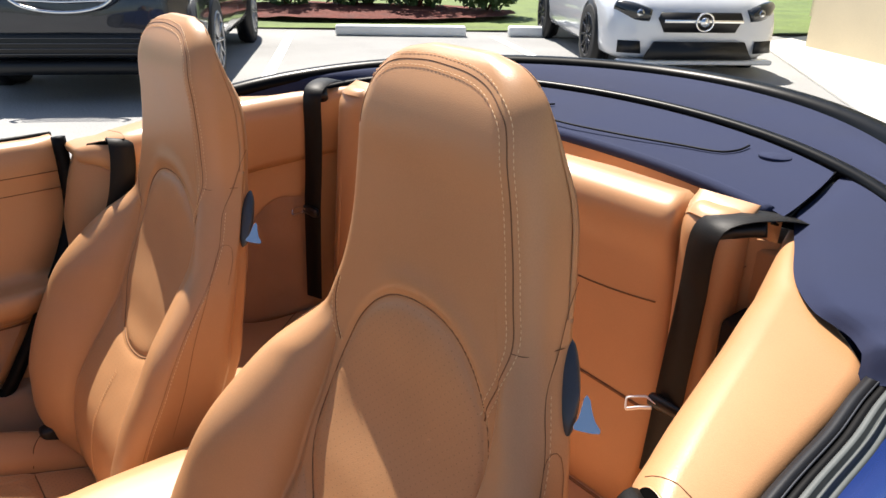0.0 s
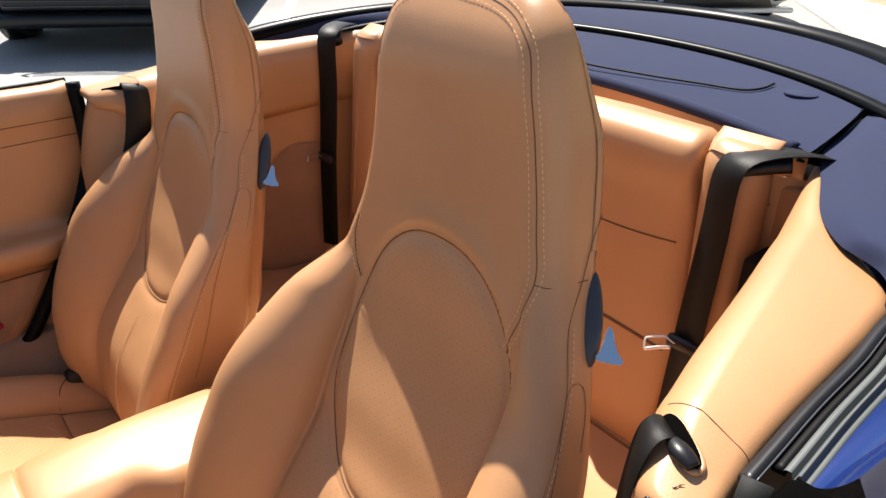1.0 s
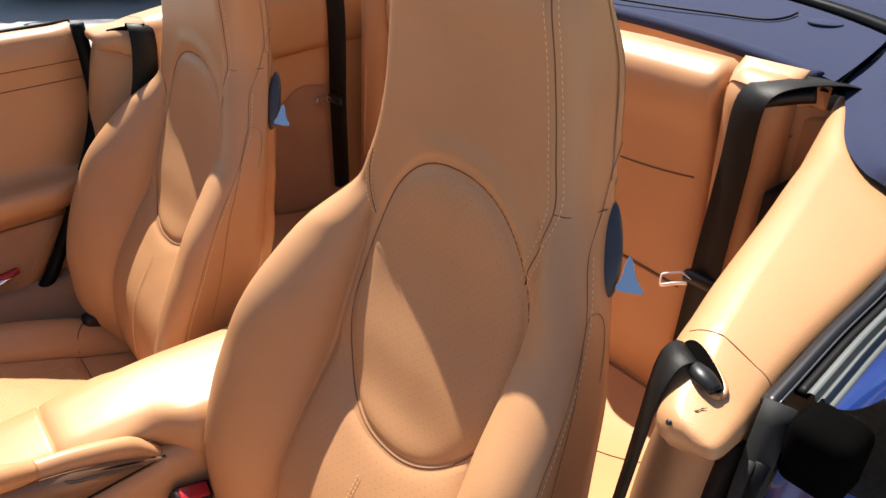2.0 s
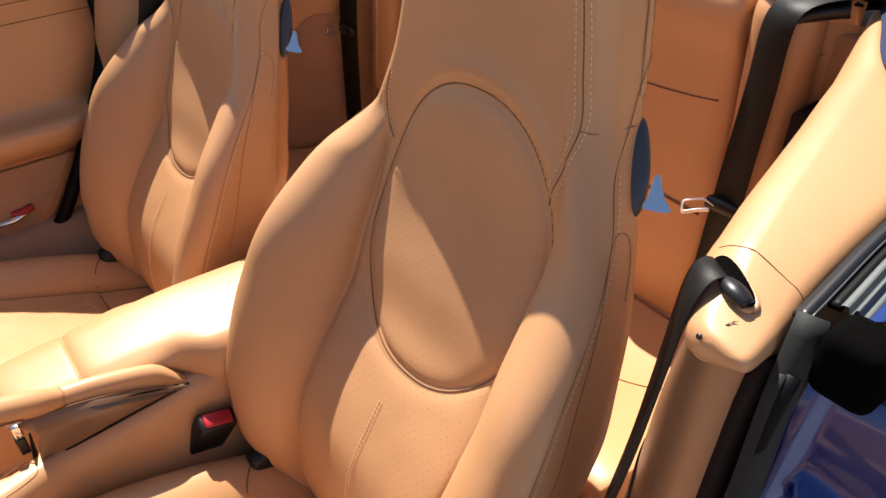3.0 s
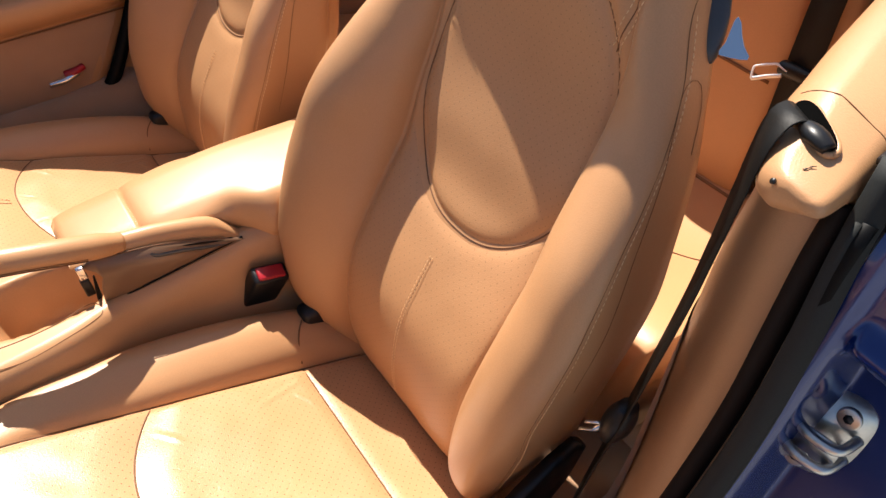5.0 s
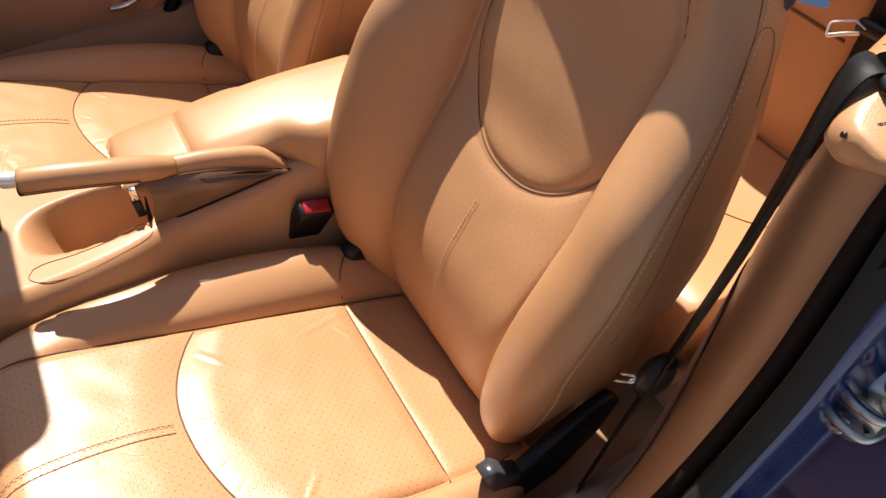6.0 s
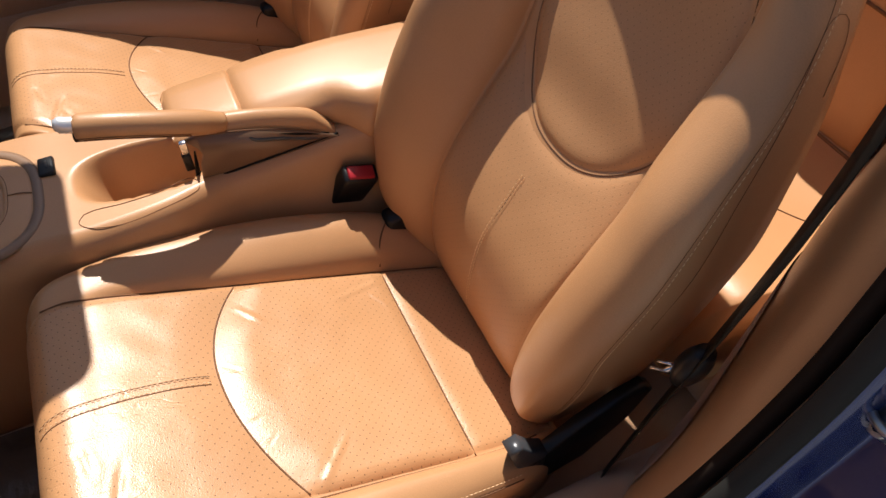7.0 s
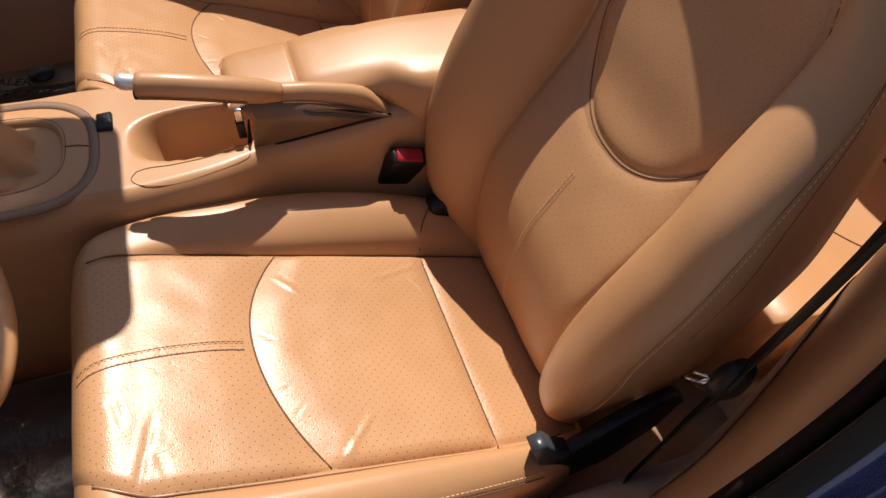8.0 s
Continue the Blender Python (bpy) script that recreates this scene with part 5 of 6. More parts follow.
part("button", tube([(0.073, -0.683, 0.593), (0.074, -0.679, 0.593), (0.077, -0.668, 0.591), (0.079, -0.654, 0.589)], 0.0105, 16, 16, taper=lambda k: 0.72 + 0.28 * smooth01(k / 0.2)), BRIGHT, brake, "bright metal release button")
# solid black piece that paints the shade under the button
part("button_shadow", tube([(0.083, -0.666, 0.578), (0.084, -0.662, 0.578)], 0.008, 4, 12), RUBBER, brake, "black piece standing in for the shade under the button")
for dx, dz in ((0.0150, -0.0090), (0.0122, -0.0125), (0.0168, -0.0055)):
    part("seam", tube([(x + dx, y - 0.003, z + dz) for x, y, z in grip[:4]], 0.0005, 24, 6), SEAM, brake)
# the shroud behind the grip: y, top height
shroud = [(-0.520, 0.551), (-0.505, 0.545), (-0.491, 0.539), (-0.450, 0.531), (-0.414, 0.521), (-0.385, 0.511), (-0.368, 0.502), (-0.350, 0.482), (-0.333, 0.459), (-0.315, 0.437)]
def shroud_ring(y):
    z = splined(shroud, y)[0]
    low = 0.434 + 0.050 * smooth01((-0.490 - y) / 0.03)
    return [Vector((x, y, max(zz, low))) for x, zz in ((0.046, low), (0.049, z - 0.020), (0.054, z - 0.006), (0.062, z), (0.070, z - 0.001), (0.0765, z - 0.006), (0.080, z - 0.014), (0.0805, low))]
part("lever_arm", loft([shroud_ring(-0.5195 + 0.2043 * k / 40) for k in range(41)]), LEATHER, brake, "tan leather lever shroud")
cover = [(-0.546, 0.523), (-0.530, 0.5255), (-0.510, 0.5240), (-0.460, 0.5125), (-0.409, 0.495), (-0.364, 0.473), (-0.335, 0.457), (-0.330, 0.443), (-0.460, 0.437), (-0.541, 0.437), (-0.540, 0.455), (-0.536, 0.475), (-0.529, 0.493), (-0.533, 0.507)]
part("lever_side", plate(cover, (0, 1, 0), (0, 0, 1), -0.010, (0.0840, 0, 0), 0.0025), TAUPE, brake, "brown-grey plastic lever cover")
part("seam", tube([(0.0845, -0.512, 0.5255), (0.0845, -0.460, 0.5140), (0.0845, -0.409, 0.4965), (0.0845, -0.364, 0.4745)], 0.0008, 24, 6), SEAM, brake)
part("slot", tube([(0.0785, -0.463, 0.501), (0.0800, -0.456, 0.494), (0.0800, -0.425, 0.485), (0.0795, -0.385, 0.470), (0.0770, -0.345, 0.457)], 0.0058, 20, 10, flat=0.8), GREY_PLASTIC, brake, "grey plastic channel in the cover")
part("slot_gap", tube([(0.0825, -0.435, 0.4965), (0.0830, -0.415, 0.4900), (0.0825, -0.385, 0.4785), (0.0810, -0.352, 0.465)], 0.0024, 20, 8, taper=lambda k: 0.3 + 0.7 * smooth01(k / 0.5)), RUBBER, brake, "dark slot above the channel")
part("gap", tube([(0.0835, -0.541, 0.4500), (0.0845, -0.490, 0.4530), (0.0845, -0.430, 0.4570), (0.0835, -0.370, 0.4605), (0.0815, -0.338, 0.4610)], 0.0016, 30, 8), RUBBER, brake, "black gap between cover and console")
part("gap", tube([(0.0700, -0.545, 0.447), (0.0700, -0.543, 0.465), (0.0680, -0.539, 0.492)], 0.0042, 16, 8, taper=lambda k: 1 - 0.7 * k), RUBBER, brake, "black gap in front of the lever cover")
part("latch_plate", block((0.052, -0.556, 0.484), (0.061, -0.545, 0.505), 0.002), CHROME, brake, "small bright latch")
part("latch_box", block((0.051, -0.558, 0.455), (0.062, -0.546, 0.484), 0.002), PLASTIC, brake, "black latch housing")

# belt buckles beside the console
def buckle(dx):
    bk = thing("belt_buckle", (0.098 + dx, -0.325, 0.26), "black seat belt buckle with red release button", "belt buckle", "belt buckles")
    m = Matrix.Translation((0.097 + dx, -0.336, 0.362)) @ Euler((radians(-20), radians(24), radians(-8))).to_matrix().to_4x4()
    part("case", block((-0.015, -0.029, -0.125), (0.015, 0.027, 0.052), 0.005, 2, m=m), PLASTIC, bk)
    part("button", block((-0.0110, -0.0225, 0.046), (0.0110, 0.0205, 0.0555), 0.003, 2, m=m), RED, bk, "red release button")
    return bk
buckle(0.0)
buckle(-0.246)

# steering wheel, of which the rim shows
wheel = thing("steering_wheel", (0.345, -0.93, 0.60), "tan leather steering wheel", "steering wheel")
wm = Matrix.Translation((0.345, -0.926, 0.640)) @ Euler((radians(-66), 0, 0)).to_matrix().to_4x4()
part("rim", tube([wm @ Vector((0.18 * math.cos(a), 0.18 * math.sin(a), 0)) for a in (2 * math.pi * k / 48 for k in range(49))], 0.0165, 96, 12), LEATHER, wheel)
part("hub", disc(wm @ Vector((0, 0, -0.02)), wm.to_3x3() @ Vector((0, 0, 1)), 0.065, 0.05, 32, bevel=0.012), LEATHER, wheel)
for a in (radians(20), radians(160), radians(90)):
    part("spoke", tube([wm @ Vector((0.05 * math.cos(a), 0.05 * math.sin(a), -0.01)), wm @ Vector((0.175 * math.cos(a), 0.175 * math.sin(a), 0))], 0.014, 8, 10, flat=0.5), LEATHER, wheel)

# footwell film with its print
def film(name, x0, x1):
    f = thing(name, ((x0 + x1) / 2, -1.1, 0.16), "crinkled clear protective film on the footwell carpet", "floor film", "floor films")
    part("sheet", grid(lambda u, v: Vector((x0 + (x1 - x0) * u, -1.42 + 0.72 * v, 0.168 + 0.010 * noise.noise(Vector((u * 5, v * 6, x0))) + 0.004 * noise.noise(Vector((u * 16, v * 19, 2))))), 40, 40), FILM, f)
    return f


def letters(text, size, m, parent):
    cu = bpy.data.curves.new("print", "FONT")
    cu.body, cu.size, cu.extrude, cu.align_x = text, size, 0.0004, "CENTER"
    tmp = bpy.data.objects.new("print", cu)
    scene.collection.objects.link(tmp)
    dg = bpy.context.evaluated_depsgraph_get()
    me = bpy.data.meshes.new_from_object(tmp.evaluated_get(dg))
    bpy.data.objects.remove(tmp)
    me.materials.clear()
    me.materials.append(INK)
    me.transform(Matrix.Translation(-where(parent)) @ m)
    ob = new("printed_word", me)
    ob.parent = parent
    return ob


film_a, film_b = film("floor_film", 0.17, 0.58), film("floor_film", -0.60, -0.18)
letters("PROTECTIVE", 0.032, pose(0.50, -0.93, 0.187, 0, 0, 70), film_a)
letters("DEALER", 0.032, pose(0.455, -0.91, 0.187, 0, 0, 70), film_a)
letters("PROTECTIVE", 0.034, pose(-0.555, -1.013, 0.186, 0, 0, 72), film_b)
letters("DEALER", 0.034, pose(-0.600, -1.02, 0.186, 0, 0, 72), film_b)
part("printed_mark", disc((-0.63, -0.945, 0.178), (0, 0, 1), 0.028, 0.006, 20), INK, film_b, "round dark print")
# dashboard and bulkhead that close the cabin in front
part("dashboard", block((-0.74, -1.75, 0.42), (0.69, -1.10, 0.86), 0.08, 4), PLASTIC, car, "dark dashboard")
part("bulkhead", block((-0.80, -1.80, 0.10), (0.74, -1.44, 0.45), 0.02), CARPET, car, "carpeted front bulkhead")

# ---- windscreen frame, visors and glass above the dashboard ----
screen = thing("windscreen", (-0.025, -1.0, 0.86), "raked windscreen in a dark blue frame", "windscreen")
SY, SZ = -0.70, 1.262
part("header_rail", tube([(-0.62, SY - 0.03, SZ - 0.02), (-0.40, SY, SZ), (-0.025, SY + 0.015, SZ + 0.012), (0.35, SY, SZ), (0.57, SY - 0.03, SZ - 0.02)], 0.030, 40, 12, flat=0.7), BLUE_PAINT, screen)
for far in (False, True):
    part("screen_pillar", tube([mirror(p, far) for p in ((0.57, SY - 0.03, SZ - 0.02), (0.62, -0.86, 1.18), (0.68, -1.12, 1.02), (0.73, -1.38, 0.85))], 0.030, 30, 12), BLUE_PAINT, screen)
def glass_at(u, v):
    a, b = Vector((-0.62 + 1.19 * u, SY - 0.03 + 0.03 * math.sin(math.pi * u), SZ - 0.02)), Vector((-0.74 + 1.43 * u, -1.40 - 0.12 * math.sin(math.pi * u), 0.86))
    return a + (b - a) * v
glass_mat = bpy.data.materials.new("clear_glass")
glass_mat.use_nodes = True
gb = glass_mat.node_tree.nodes["Principled BSDF"]
gb.inputs["Transmission Weight"].default_value, gb.inputs["Roughness"].default_value, gb.inputs["IOR"].default_value = 1.0, 0.0, 1.05
pane = part("pane", grid(glass_at, 20, 10), glass_mat, screen, "clear windscreen glass")
pane.visible_shadow = False
# visors out of view, sized and rounded for the shade they throw on the cushions
for x0, x1 in ((-0.50, -0.13), (0.08, 0.45)):
    r = 0.055
    out = [(x0, SY + 0.005), (x1, SY + 0.005)] + [(x1 - r + r * math.cos(a), SY + 0.165 - r + r * math.sin(a)) for a in (math.pi / 2 * k / 8 for k in range(9))] + [(x0 + r - r * math.cos(a), SY + 0.165 - r + r * math.sin(a)) for a in (math.pi / 2 * (1 - k / 8) for k in range(9))]
    part("sun_visor", plate(out, (1, 0, 0), (0, 1, 0), 0.014, (0, 0, SZ - 0.022), 0.004), LEATHER, screen, "folded sun visor out of view, added for its shade")

# ---- outside ----
ground = grid(lambda u, v: Vector((-400 + 800 * u, -400 + 800 * v, 0)), 40, 40)
alone("ground", ground, ASPHALT, "grey worn asphalt car park", "ground", kind="structure", flat=True)


def stripe(a, b, w):
    a, b = Vector((*a, 0.004)), Vector((*b, 0.004))
    d = (b - a).normalized()
    s = Vector((-d.y, d.x, 0)) * w / 2
    bm = bmesh.new()
    vs = [bm.verts.new(p) for p in (a - s, b - s, b + s, a + s)]
    bm.faces.new(vs)
    return bm


alone("parking_line", stripe((-4.6, 2.17), (-8.55, 4.74), 0.12), LINE_PAINT, "white painted parking line on asphalt", "parking line", "parking lines", kind="structure", flat=True)
alone("parking_line", stripe((-4.9, 5.92), (-6.6, 6.85), 0.12), LINE_PAINT, "white painted parking line on asphalt", "parking line", "parking lines", kind="structure", flat=True)
# wheel stop
a, b = Vector((-7.98, 5.12, 0)), Vector((-6.84, 6.54, 0))
d = (b - a).normalized()
m = Matrix(((d.x, -d.y, 0, a.x), (d.y, d.x, 0, a.y), (0, 0, 1, 0), (0, 0, 0, 1)))
stop_ob = alone("wheel_stop", block((0, -0.09, 0), ((b - a).length, 0.09, 0.14), 0.03, 2, m=m), LINE_PAINT, "white painted concrete wheel stop", "wheel stop", "wheel stops")
m2 = Matrix.Translation(Vector((1.45, 1.95, 0)))
alone("wheel_stop", block((0, -0.09, 0), (1.8, 0.09, 0.14), 0.03, 2, m=m2 @ m), LINE_PAINT, "white painted concrete wheel stop", "wheel stop", "wheel stops")


def strip(n0, n1, length0, length1, z, n=60):
    """A strip of ground that runs across the bays, n0 to n1 metres behind the wheel stop."""
    o = Vector((-7.4, 5.85, 0))
    def go(u, v):
        p = o + d * (length0 + (length1 - length0) * u) + Vector((-d.y, d.x, 0)) * (n0 + (n1 - n0) * v)
        return Vector((p.x, p.y, z + 0.03 * noise.noise(p * 0.8)))
    return grid(go, n, 12)


alone("lawn", strip(0.55, 40.0, -40, 40, 0.03, 80), GRASS, "mown green grass verge", "grass", kind="structure")
def bed(u, v):
    o = Vector((-7.4, 5.85, 0)) + d * -1.0 + Vector((-d.y, d.x, 0)) * 2.6
    a = 2 * math.pi * u
    p = o + d * 2.9 * math.cos(a) * v + Vector((-d.y, d.x, 0)) * 1.4 * math.sin(a) * v
    return Vector((p.x, p.y, 0.10 + 0.08 * (1 - v * v) + 0.03 * noise.noise(p * 3)))
alone("mulch_bed", grid(bed, 60, 14, v0=0.02, close_u=True), MULCH, "planting bed of red bark mulch", "mulch bed", kind="structure")


def shrub(x, y, r, h, seed):
    rnd = random.Random(seed)
    th = thing("shrub", (x, y, 0.1), "dark green leafy shrub in red mulch", "shrub", "shrubs")
    for k in range(5):
        a = rnd.uniform(0, 6.28)
        part("stem", tube([(x, y, 0.1), (x + 0.3 * r * math.cos(a), y + 0.3 * r * math.sin(a), h * 0.4), (x + 0.7 * r * math.cos(a), y + 0.7 * r * math.sin(a), h * 0.8)], 0.02, 8, 6, taper=lambda k: 1 - 0.7 * k), MULCH, th)
    bm = bmesh.new()
    for k in range(1500):
        p = Vector((rnd.gauss(0, 1), rnd.gauss(0, 1), rnd.gauss(0, 1))).normalized() * (rnd.random() ** 0.4)
        c = Vector((x + p.x * r, y + p.y * r, 0.12 + h * 0.5 + p.z * h * 0.5))
        q = Vector((rnd.gauss(0, 1), rnd.gauss(0, 1), rnd.gauss(0, 1))).normalized()
        s = q.orthogonal().normalized()
        L = rnd.uniform(0.05, 0.11)
        vs = [bm.verts.new(c + e) for e in (-q * L, s * L * 0.4, q * L, -s * L * 0.4)]
        bm.faces.new(vs)
    part("crown", bm, LEAF, th)


for k, (x, y, r, h) in enumerate(((-10.9, 6.0, 0.8, 1.3), (-10.2, 6.9, 0.7, 1.1), (-9.4, 7.7, 0.8, 1.3), (-12.0, 5.9, 1.0, 1.6), (-8.6, 8.6, 0.7, 1.0), (-10.9, 8.2, 1.1, 1.8))):
    shrub(x, y, r, h, k)


# ---- parked cars ----
def road_wheel(c, axis, r, width, parent, rim_mat, spokes=10):
    c, axis = Vector(c), Vector(axis).normalized()
    u = axis.orthogonal().normalized()
    w = axis.cross(u)
    prof_ = [(r * 0.68, -0.5), (r * 0.92, -0.5), (r, -0.36), (r, 0.36), (r * 0.92, 0.5), (r * 0.68, 0.5)]
    bm = grid(lambda a, b: c + (u * math.cos(2 * math.pi * a) + w * math.sin(2 * math.pi * a)) * splined([(i / 5, *p) for i, p in enumerate(prof_)], b)[0] + axis * width * splined([(i / 5, *p) for i, p in enumerate(prof_)], b)[1], 32, 15, close_u=True)
    wh = part("wheel", bm, TYRE, parent, "black tyre")
    bm = disc(c + axis * width * 0.1, axis, r * 0.69, width * 0.4, 32)
    part("brake_backing", bm, PLASTIC, wh)
    bm = bmesh.new()
    for k in range(spokes):
        a = 2 * math.pi * k / spokes
        p = u * math.cos(a) + w * math.sin(a)
        tube([c + p * r * 0.10 + axis * width * 0.42, c + p * r * 0.66 + axis * width * 0.46], r * 0.05, 2, 6, bm)
    tube([c + (u * math.cos(t) + w * math.sin(t)) * r * 0.67 + axis * width * 0.47 for t in (2 * math.pi * k / 32 for k in range(33))], r * 0.04, 40, 6, bm)
    disc(c + axis * width * 0.42, axis, r * 0.14, 0.03, 16, bm)
    part("rim", bm, rim_mat, wh, "alloy wheel rim")


def parked_car(name, at, rz, label, paint, rows, wheels, r, rim_mat, glass_rows):
    """rows: distance behind the nose, half width, sill height, belt height, roof height, roof half width."""
    t = thing(name, (*at, 0), label, "car", "parked cars")
    M = Matrix.Translation((*at, 0)) @ Euler((0, 0, radians(rz))).to_matrix().to_4x4()
    def ring(s):
        w, zs, zb, zr, wr = splined(rows, s)
        half = [(0, zs), (w * 0.8, zs), (w * 0.97, zs + 0.06), (w, zs + (zb - zs) * 0.35), (w, zs + (zb - zs) * 0.65), (w * 0.965, zb - 0.05), (w * 0.93, zb), (wr + (w * 0.93 - wr) * 0.5, zb + (zr - zb) * 0.55), (wr, zr - 0.03), (wr * 0.8, zr), (0, zr + 0.012)]
        c = curve([(x, 0, z) for x, z in half], 26)
        pts = [Vector((p.x, -s, p.z)) for p in c]
        return [M @ p for p in pts] + [M @ Vector((-p.x, p.y, p.z)) for p in reversed(pts[1:-1])]
    L = rows[-1][0]
    bd = part("body", loft([ring(L * (k / 60) ** 1.25) for k in range(61)]), paint, t)
    for s, z in wheels:
        w = splined(rows, s)[0]
        for sx in (1, -1):
            ax = M.to_3x3() @ Vector((sx, 0, 0))
            part("wheel_arch", disc(M @ Vector((sx * (w - 0.05), -s, r)), ax, r * 1.12, 0.115, 32), PLASTIC, t)
            road_wheel(M @ Vector((sx * (w - 0.08), -s, r)), ax, r, 0.2, t, rim_mat)
    return t, M, bd


SUV_ROWS = [(0.0, 0.55, 0.42, 0.72, 0.80, 0.40), (0.05, 0.72, 0.33, 0.85, 0.95, 0.55), (0.15, 0.86, 0.27, 0.95, 1.04, 0.66), (0.4, 0.94, 0.25, 1.00, 1.10, 0.72), (1.1, 0.95, 0.26, 1.04, 1.16, 0.76), (1.5, 0.95, 0.26, 1.06, 1.30, 0.74), (2.2, 0.95, 0.27, 1.08, 1.66, 0.62), (3.0, 0.95, 0.27, 1.10, 1.69, 0.62), (4.2, 0.94, 0.30, 1.12, 1.62, 0.58), (4.65, 0.86, 0.36, 1.05, 1.30, 0.60), (4.8, 0.70, 0.45, 0.9, 1.0, 0.5)]
suv, SM, suv_body = parked_car("parked_suv", (-5.40, 1.07), -123, "dark navy SUV parked nose out with chrome grille", NIGHT_PAINT, SUV_ROWS, ((0.95, 0), (3.75, 0)), 0.37, RIM, None)
gr = plate([(-0.36, 0.94), (0.36, 0.94), (0.40, 0.86), (0.28, 0.76), (0.0, 0.72), (-0.28, 0.76), (-0.40, 0.86)], SM.to_3x3() @ Vector((1, 0, 0)), SM.to_3x3() @ Vector((0, -0.12, 1)).normalized(), 0.05, SM @ Vector((0, 0.06, 0)), 0.01)
gp = part("grille", gr, PLASTIC, suv, "black grille")
part("grille_frame", tube([SM @ Vector((x, 0.10 - 0.1 * z * 0.2, z + 0.06)) for x, z in ((-0.37, 0.89), (-0.41, 0.80), (-0.29, 0.69), (0, 0.645), (0.29, 0.69), (0.41, 0.80), (0.37, 0.89))], 0.014, 50, 8), CHROME, gp, "bright chrome grille frame")
for z in (0.72, 0.78, 0.84):
    part("grille_bar", tube([SM @ Vector((x, 0.085, z + 0.06 + 0.04 * abs(x))) for x in (-0.34, -0.17, 0, 0.17, 0.34)], 0.009, 20, 6), CHROME, gp)
part("lower_intake", block((-0.6, -0.02, 0.36), (0.6, 0.05, 0.54), 0.02, 2, m=SM), PLASTIC, suv, "black lower bumper intake")
for k in range(4):
    part("intake_bar", block((-0.58, 0.045, 0.385 + 0.04 * k), (0.58, 0.06, 0.395 + 0.04 * k), 0.003, m=SM), NIGHT_PAINT, suv)
part("bumper_lip", block((-0.82, -0.16, 0.22), (0.82, 0.04, 0.33), 0.04, 3, m=SM), PLASTIC, suv, "black plastic bumper lip")
for sx in (1, -1):
    part("headlight", tube([SM @ Vector((sx * 0.52, -0.02, 0.86)), SM @ Vector((sx * 0.72, -0.10, 0.90)), SM @ Vector((sx * 0.88, -0.28, 0.96))], 0.06, 16, 10), DARK_GLASS, suv, "smoky headlight")
    part("side_window", plate([(-1.75, 1.10), (-2.35, 1.55), (-4.0, 1.52), (-4.3, 1.15)], SM.to_3x3() @ Vector((0, 1, 0)), SM.to_3x3() @ Vector((-sx * 0.28, 0, 1)).normalized(), 0.01, SM @ Vector((sx * 1.215, 0, 0))), DARK_GLASS, suv, "dark side window")

MB_ROWS = [(0.0, 0.55, 0.30, 0.52, 0.58, 0.42), (0.05, 0.74, 0.22, 0.62, 0.68, 0.56), (0.18, 0.86, 0.17, 0.70, 0.78, 0.64), (0.5, 0.90, 0.16, 0.78, 0.87, 0.68), (1.2, 0.90, 0.17, 0.84, 0.93, 0.70), (1.6, 0.90, 0.18, 0.86, 1.02, 0.64), (2.2, 0.90, 0.18, 0.88, 1.27, 0.52), (2.8, 0.90, 0.19, 0.90, 1.28, 0.50), (3.5, 0.90, 0.22, 0.90, 1.02, 0.60), (3.95, 0.84, 0.28, 0.85, 0.90, 0.62), (4.13, 0.70, 0.38, 0.72, 0.76, 0.5)]
mb, MM, mb_body = parked_car("parked_roadster", (-3.10, 6.30), -126, "white sports roadster with black grille, parked", WHITE_PAINT, MB_ROWS, ((0.80, 0), (3.23, 0)), 0.325, DARK_RIM, None)
X3 = MM.to_3x3()
g2 = part("grille", plate([(-0.40, 0.64), (0.40, 0.64), (0.43, 0.58), (0.36, 0.45), (-0.36, 0.45), (-0.43, 0.58)], X3 @ Vector((1, 0, 0)), X3 @ Vector((0, -0.1, 1)).normalized(), 0.06, MM @ Vector((0, 0.075, 0)), 0.015), PLASTIC, mb, "black grille")
part("grille_bar", block((-0.40, 0.085, 0.545), (0.40, 0.105, 0.575), 0.005, m=MM), CHROME, g2, "bright grille bar")
bm = tube([MM @ Vector((0.085 * math.cos(t), 0.115, 0.555 + 0.085 * math.sin(t))) for t in (2 * math.pi * k / 24 for k in range(25))], 0.009, 40, 8)
disc(MM @ Vector((0, 0.112, 0.555)), X3 @ Vector((0, 1, 0)), 0.045, 0.012, 20, bm)
part("badge", bm, CHROME, g2, "round chrome badge")
part("lower_intake", plate([(-0.46, 0.36), (0.46, 0.36), (0.56, 0.19), (-0.56, 0.19)], X3 @ Vector((1, 0, 0)), X3 @ Vector((0, 0, 1)), 0.06, MM @ Vector((0, 0.07, 0)), 0.01), PLASTIC, mb, "black lower bumper intake")
part("splitter", block((-0.80, -0.12, 0.13), (0.80, 0.05, 0.18), 0.02, 2, m=MM), WHITE_PAINT, mb, "white front splitter")
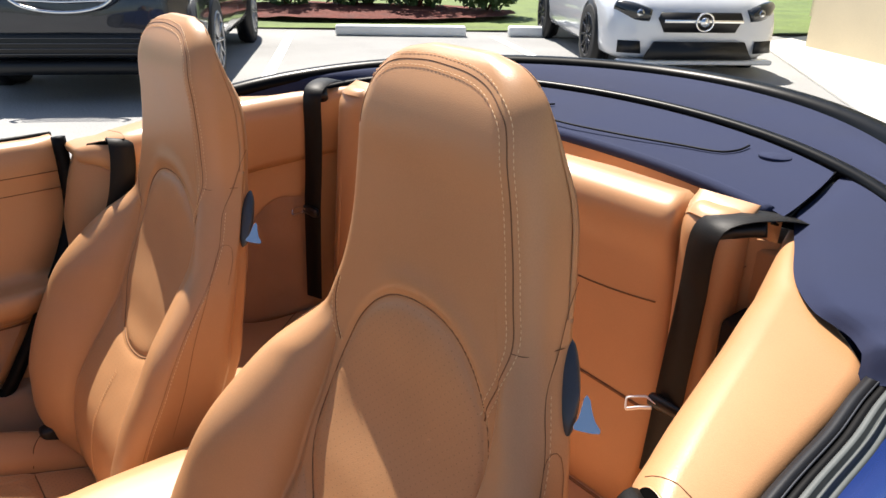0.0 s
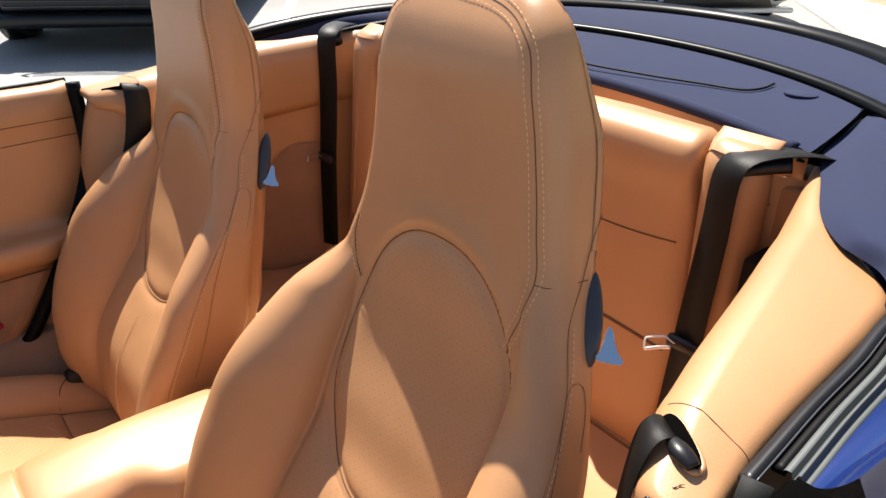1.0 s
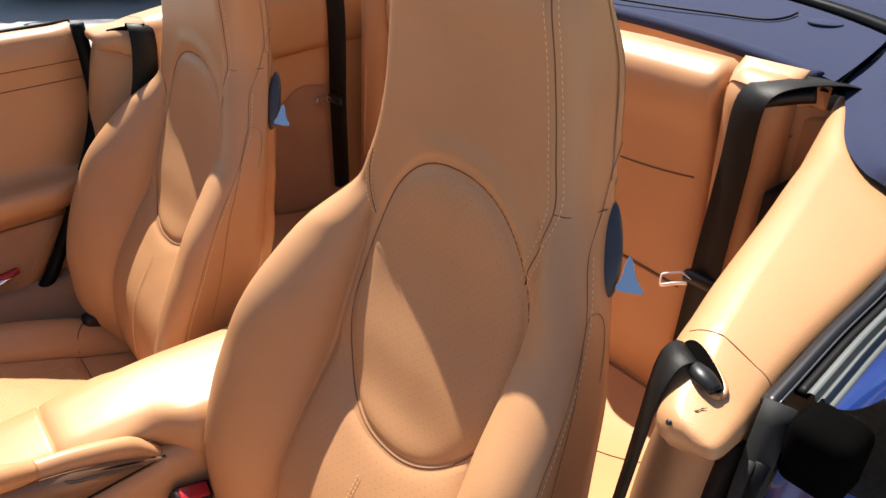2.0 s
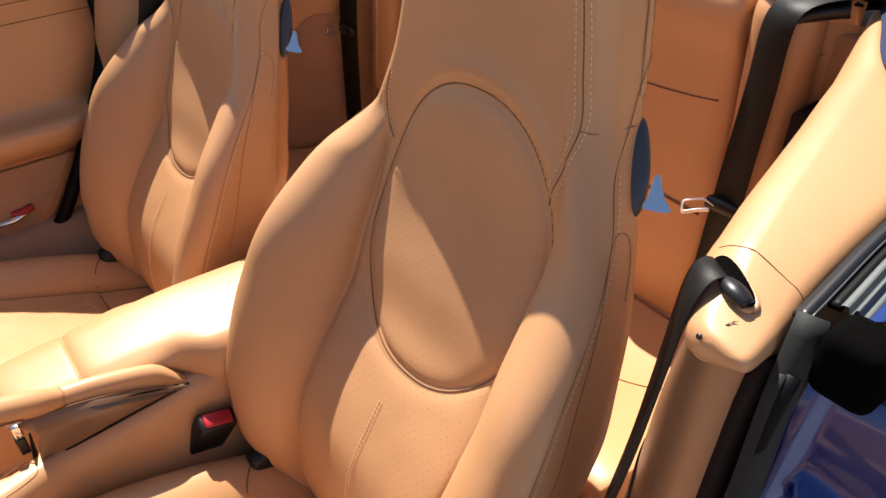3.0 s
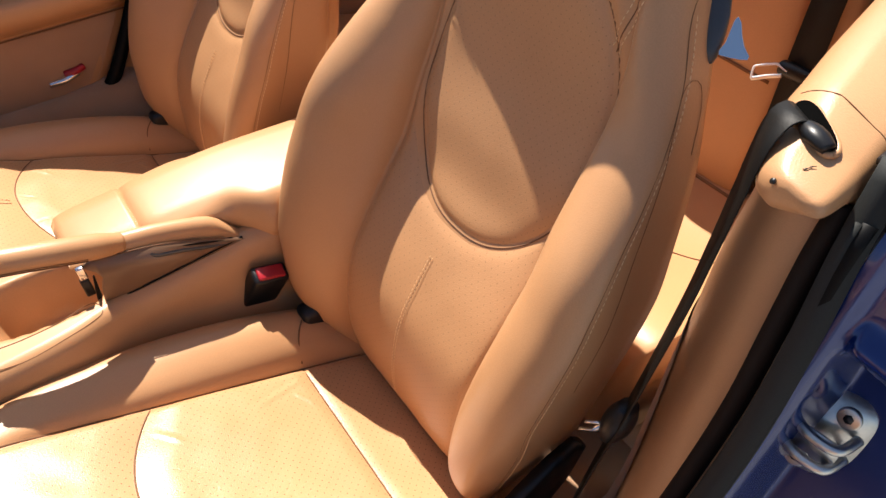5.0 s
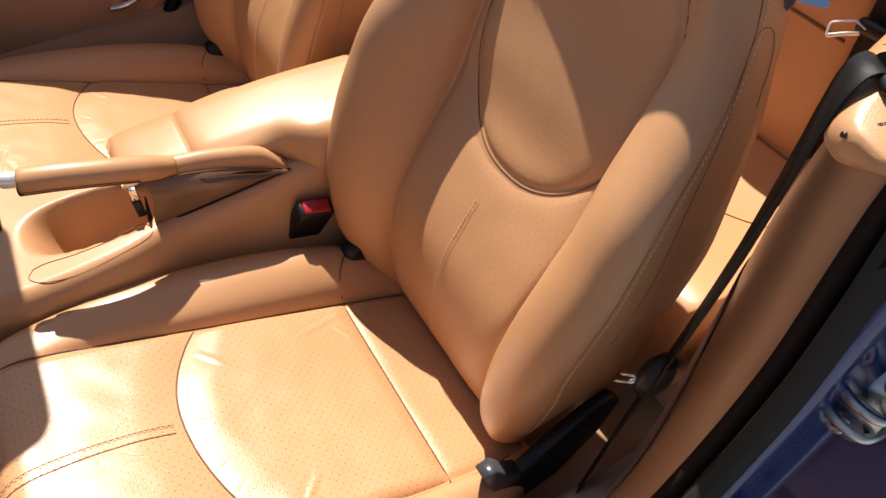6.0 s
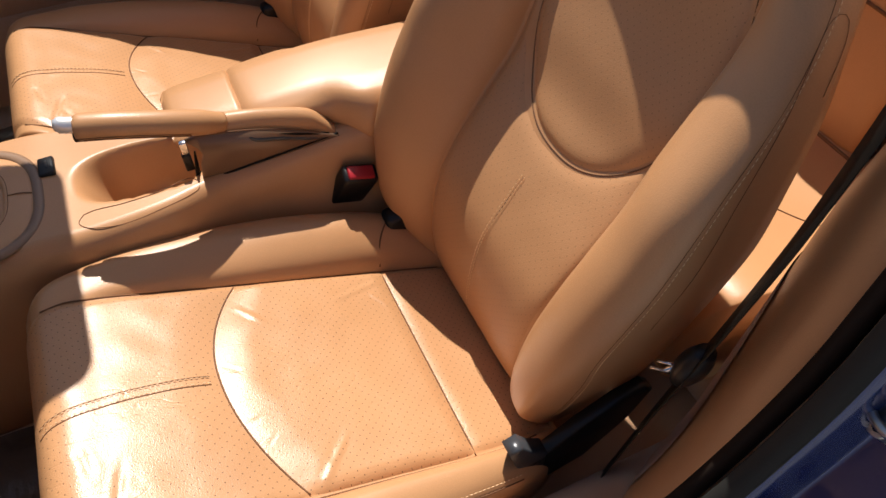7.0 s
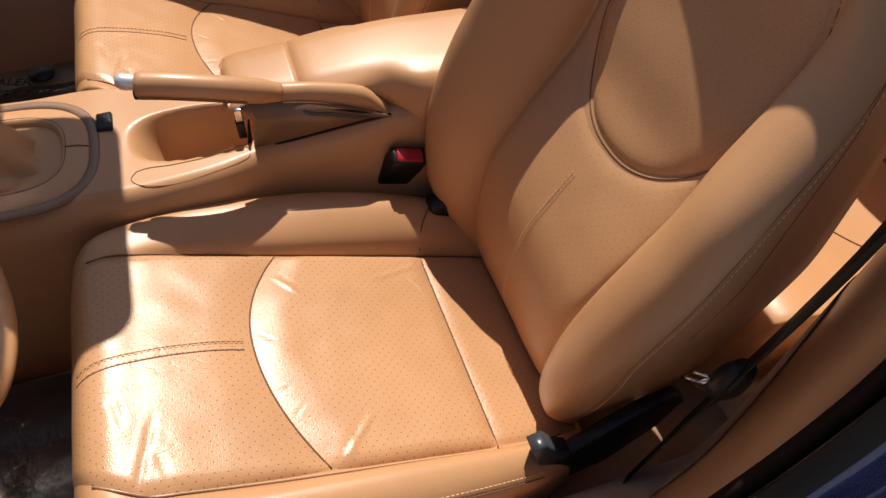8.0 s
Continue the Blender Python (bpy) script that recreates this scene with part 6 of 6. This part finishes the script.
for sx in (1, -1):
    part("side_intake", plate([(-0.11, 0.36), (0.11, 0.36), (0.11, 0.24), (-0.13, 0.24)], X3 @ Vector((1, -0.45 * sx, 0)).normalized(), X3 @ Vector((0, 0, 1)), 0.02, MM @ Vector((sx * 0.70, 0.02 - 0.05, 0)), 0.005), PLASTIC, mb, "black corner intake")
    hl = part("headlight", tube([MM @ Vector((sx * 0.50, -0.035, 0.60)), MM @ Vector((sx * 0.64, -0.08, 0.63)), MM @ Vector((sx * 0.80, -0.22, 0.68))], 0.075, 16, 12, taper=lambda k: 0.6 + 0.5 * math.sin(math.pi * (0.15 + 0.75 * k))), DARK_GLASS, mb, "clear headlight over dark housing")
    part("lamp", disc(MM @ Vector((sx * 0.62, 0.0, 0.63)), X3 @ Vector((0.2 * sx, 1, 0.2)), 0.035, 0.02, 16), CHROME, hl)
    part("side_window", plate([(-1.75, 0.92), (-2.2, 1.18), (-2.75, 1.19), (-3.2, 0.95)], X3 @ Vector((0, 1, 0)), X3 @ Vector((-sx * 0.6, 0, 1)).normalized(), 0.01, MM @ Vector((sx * 1.27, 0, 0))), DARK_GLASS, mb, "dark side window")

# ---- building at the edge of the car park ----
bld = thing("building", (0.0, 11.0, 0), "cream stucco building with a dark recess", "building")
BM = Matrix.Translation((-3.47, 9.62, 0)) @ Matrix.Rotation(math.atan2(-0.546, 0.838), 4, "Z")
part("wall", block((0, 0, 0), (14.0, 0.3, 4.5), m=BM), STUCCO, bld, flat=True)
part("wall", block((0, 0.3, 0), (0.3, 2.6, 4.5), m=BM), STUCCO, bld, flat=True)
part("wall", block((-4.0, 2.6, 0), (14.0, 2.9, 4.5), m=BM), STUCCO, bld, flat=True)
part("door", block((-2.0, 2.53, 0), (-0.3, 2.59, 2.4), 0.01, m=BM), DARK_GLASS, bld, "dark glass door")
part("roof", block((-4.2, -0.3, 4.5), (14.2, 3.2, 4.7), m=BM), CONCRETE, bld, flat=True)
alone("pavement", plate([(-4, 9.4), (-0.9, 5.4), (3.5, 2.4), (12, 2), (12, 14), (-4, 14)], (1, 0, 0), (0, 1, 0), 0.02, (0, 0, 0.004)), CONCRETE, "pale concrete apron before the building", "pavement", kind="structure", flat=True)

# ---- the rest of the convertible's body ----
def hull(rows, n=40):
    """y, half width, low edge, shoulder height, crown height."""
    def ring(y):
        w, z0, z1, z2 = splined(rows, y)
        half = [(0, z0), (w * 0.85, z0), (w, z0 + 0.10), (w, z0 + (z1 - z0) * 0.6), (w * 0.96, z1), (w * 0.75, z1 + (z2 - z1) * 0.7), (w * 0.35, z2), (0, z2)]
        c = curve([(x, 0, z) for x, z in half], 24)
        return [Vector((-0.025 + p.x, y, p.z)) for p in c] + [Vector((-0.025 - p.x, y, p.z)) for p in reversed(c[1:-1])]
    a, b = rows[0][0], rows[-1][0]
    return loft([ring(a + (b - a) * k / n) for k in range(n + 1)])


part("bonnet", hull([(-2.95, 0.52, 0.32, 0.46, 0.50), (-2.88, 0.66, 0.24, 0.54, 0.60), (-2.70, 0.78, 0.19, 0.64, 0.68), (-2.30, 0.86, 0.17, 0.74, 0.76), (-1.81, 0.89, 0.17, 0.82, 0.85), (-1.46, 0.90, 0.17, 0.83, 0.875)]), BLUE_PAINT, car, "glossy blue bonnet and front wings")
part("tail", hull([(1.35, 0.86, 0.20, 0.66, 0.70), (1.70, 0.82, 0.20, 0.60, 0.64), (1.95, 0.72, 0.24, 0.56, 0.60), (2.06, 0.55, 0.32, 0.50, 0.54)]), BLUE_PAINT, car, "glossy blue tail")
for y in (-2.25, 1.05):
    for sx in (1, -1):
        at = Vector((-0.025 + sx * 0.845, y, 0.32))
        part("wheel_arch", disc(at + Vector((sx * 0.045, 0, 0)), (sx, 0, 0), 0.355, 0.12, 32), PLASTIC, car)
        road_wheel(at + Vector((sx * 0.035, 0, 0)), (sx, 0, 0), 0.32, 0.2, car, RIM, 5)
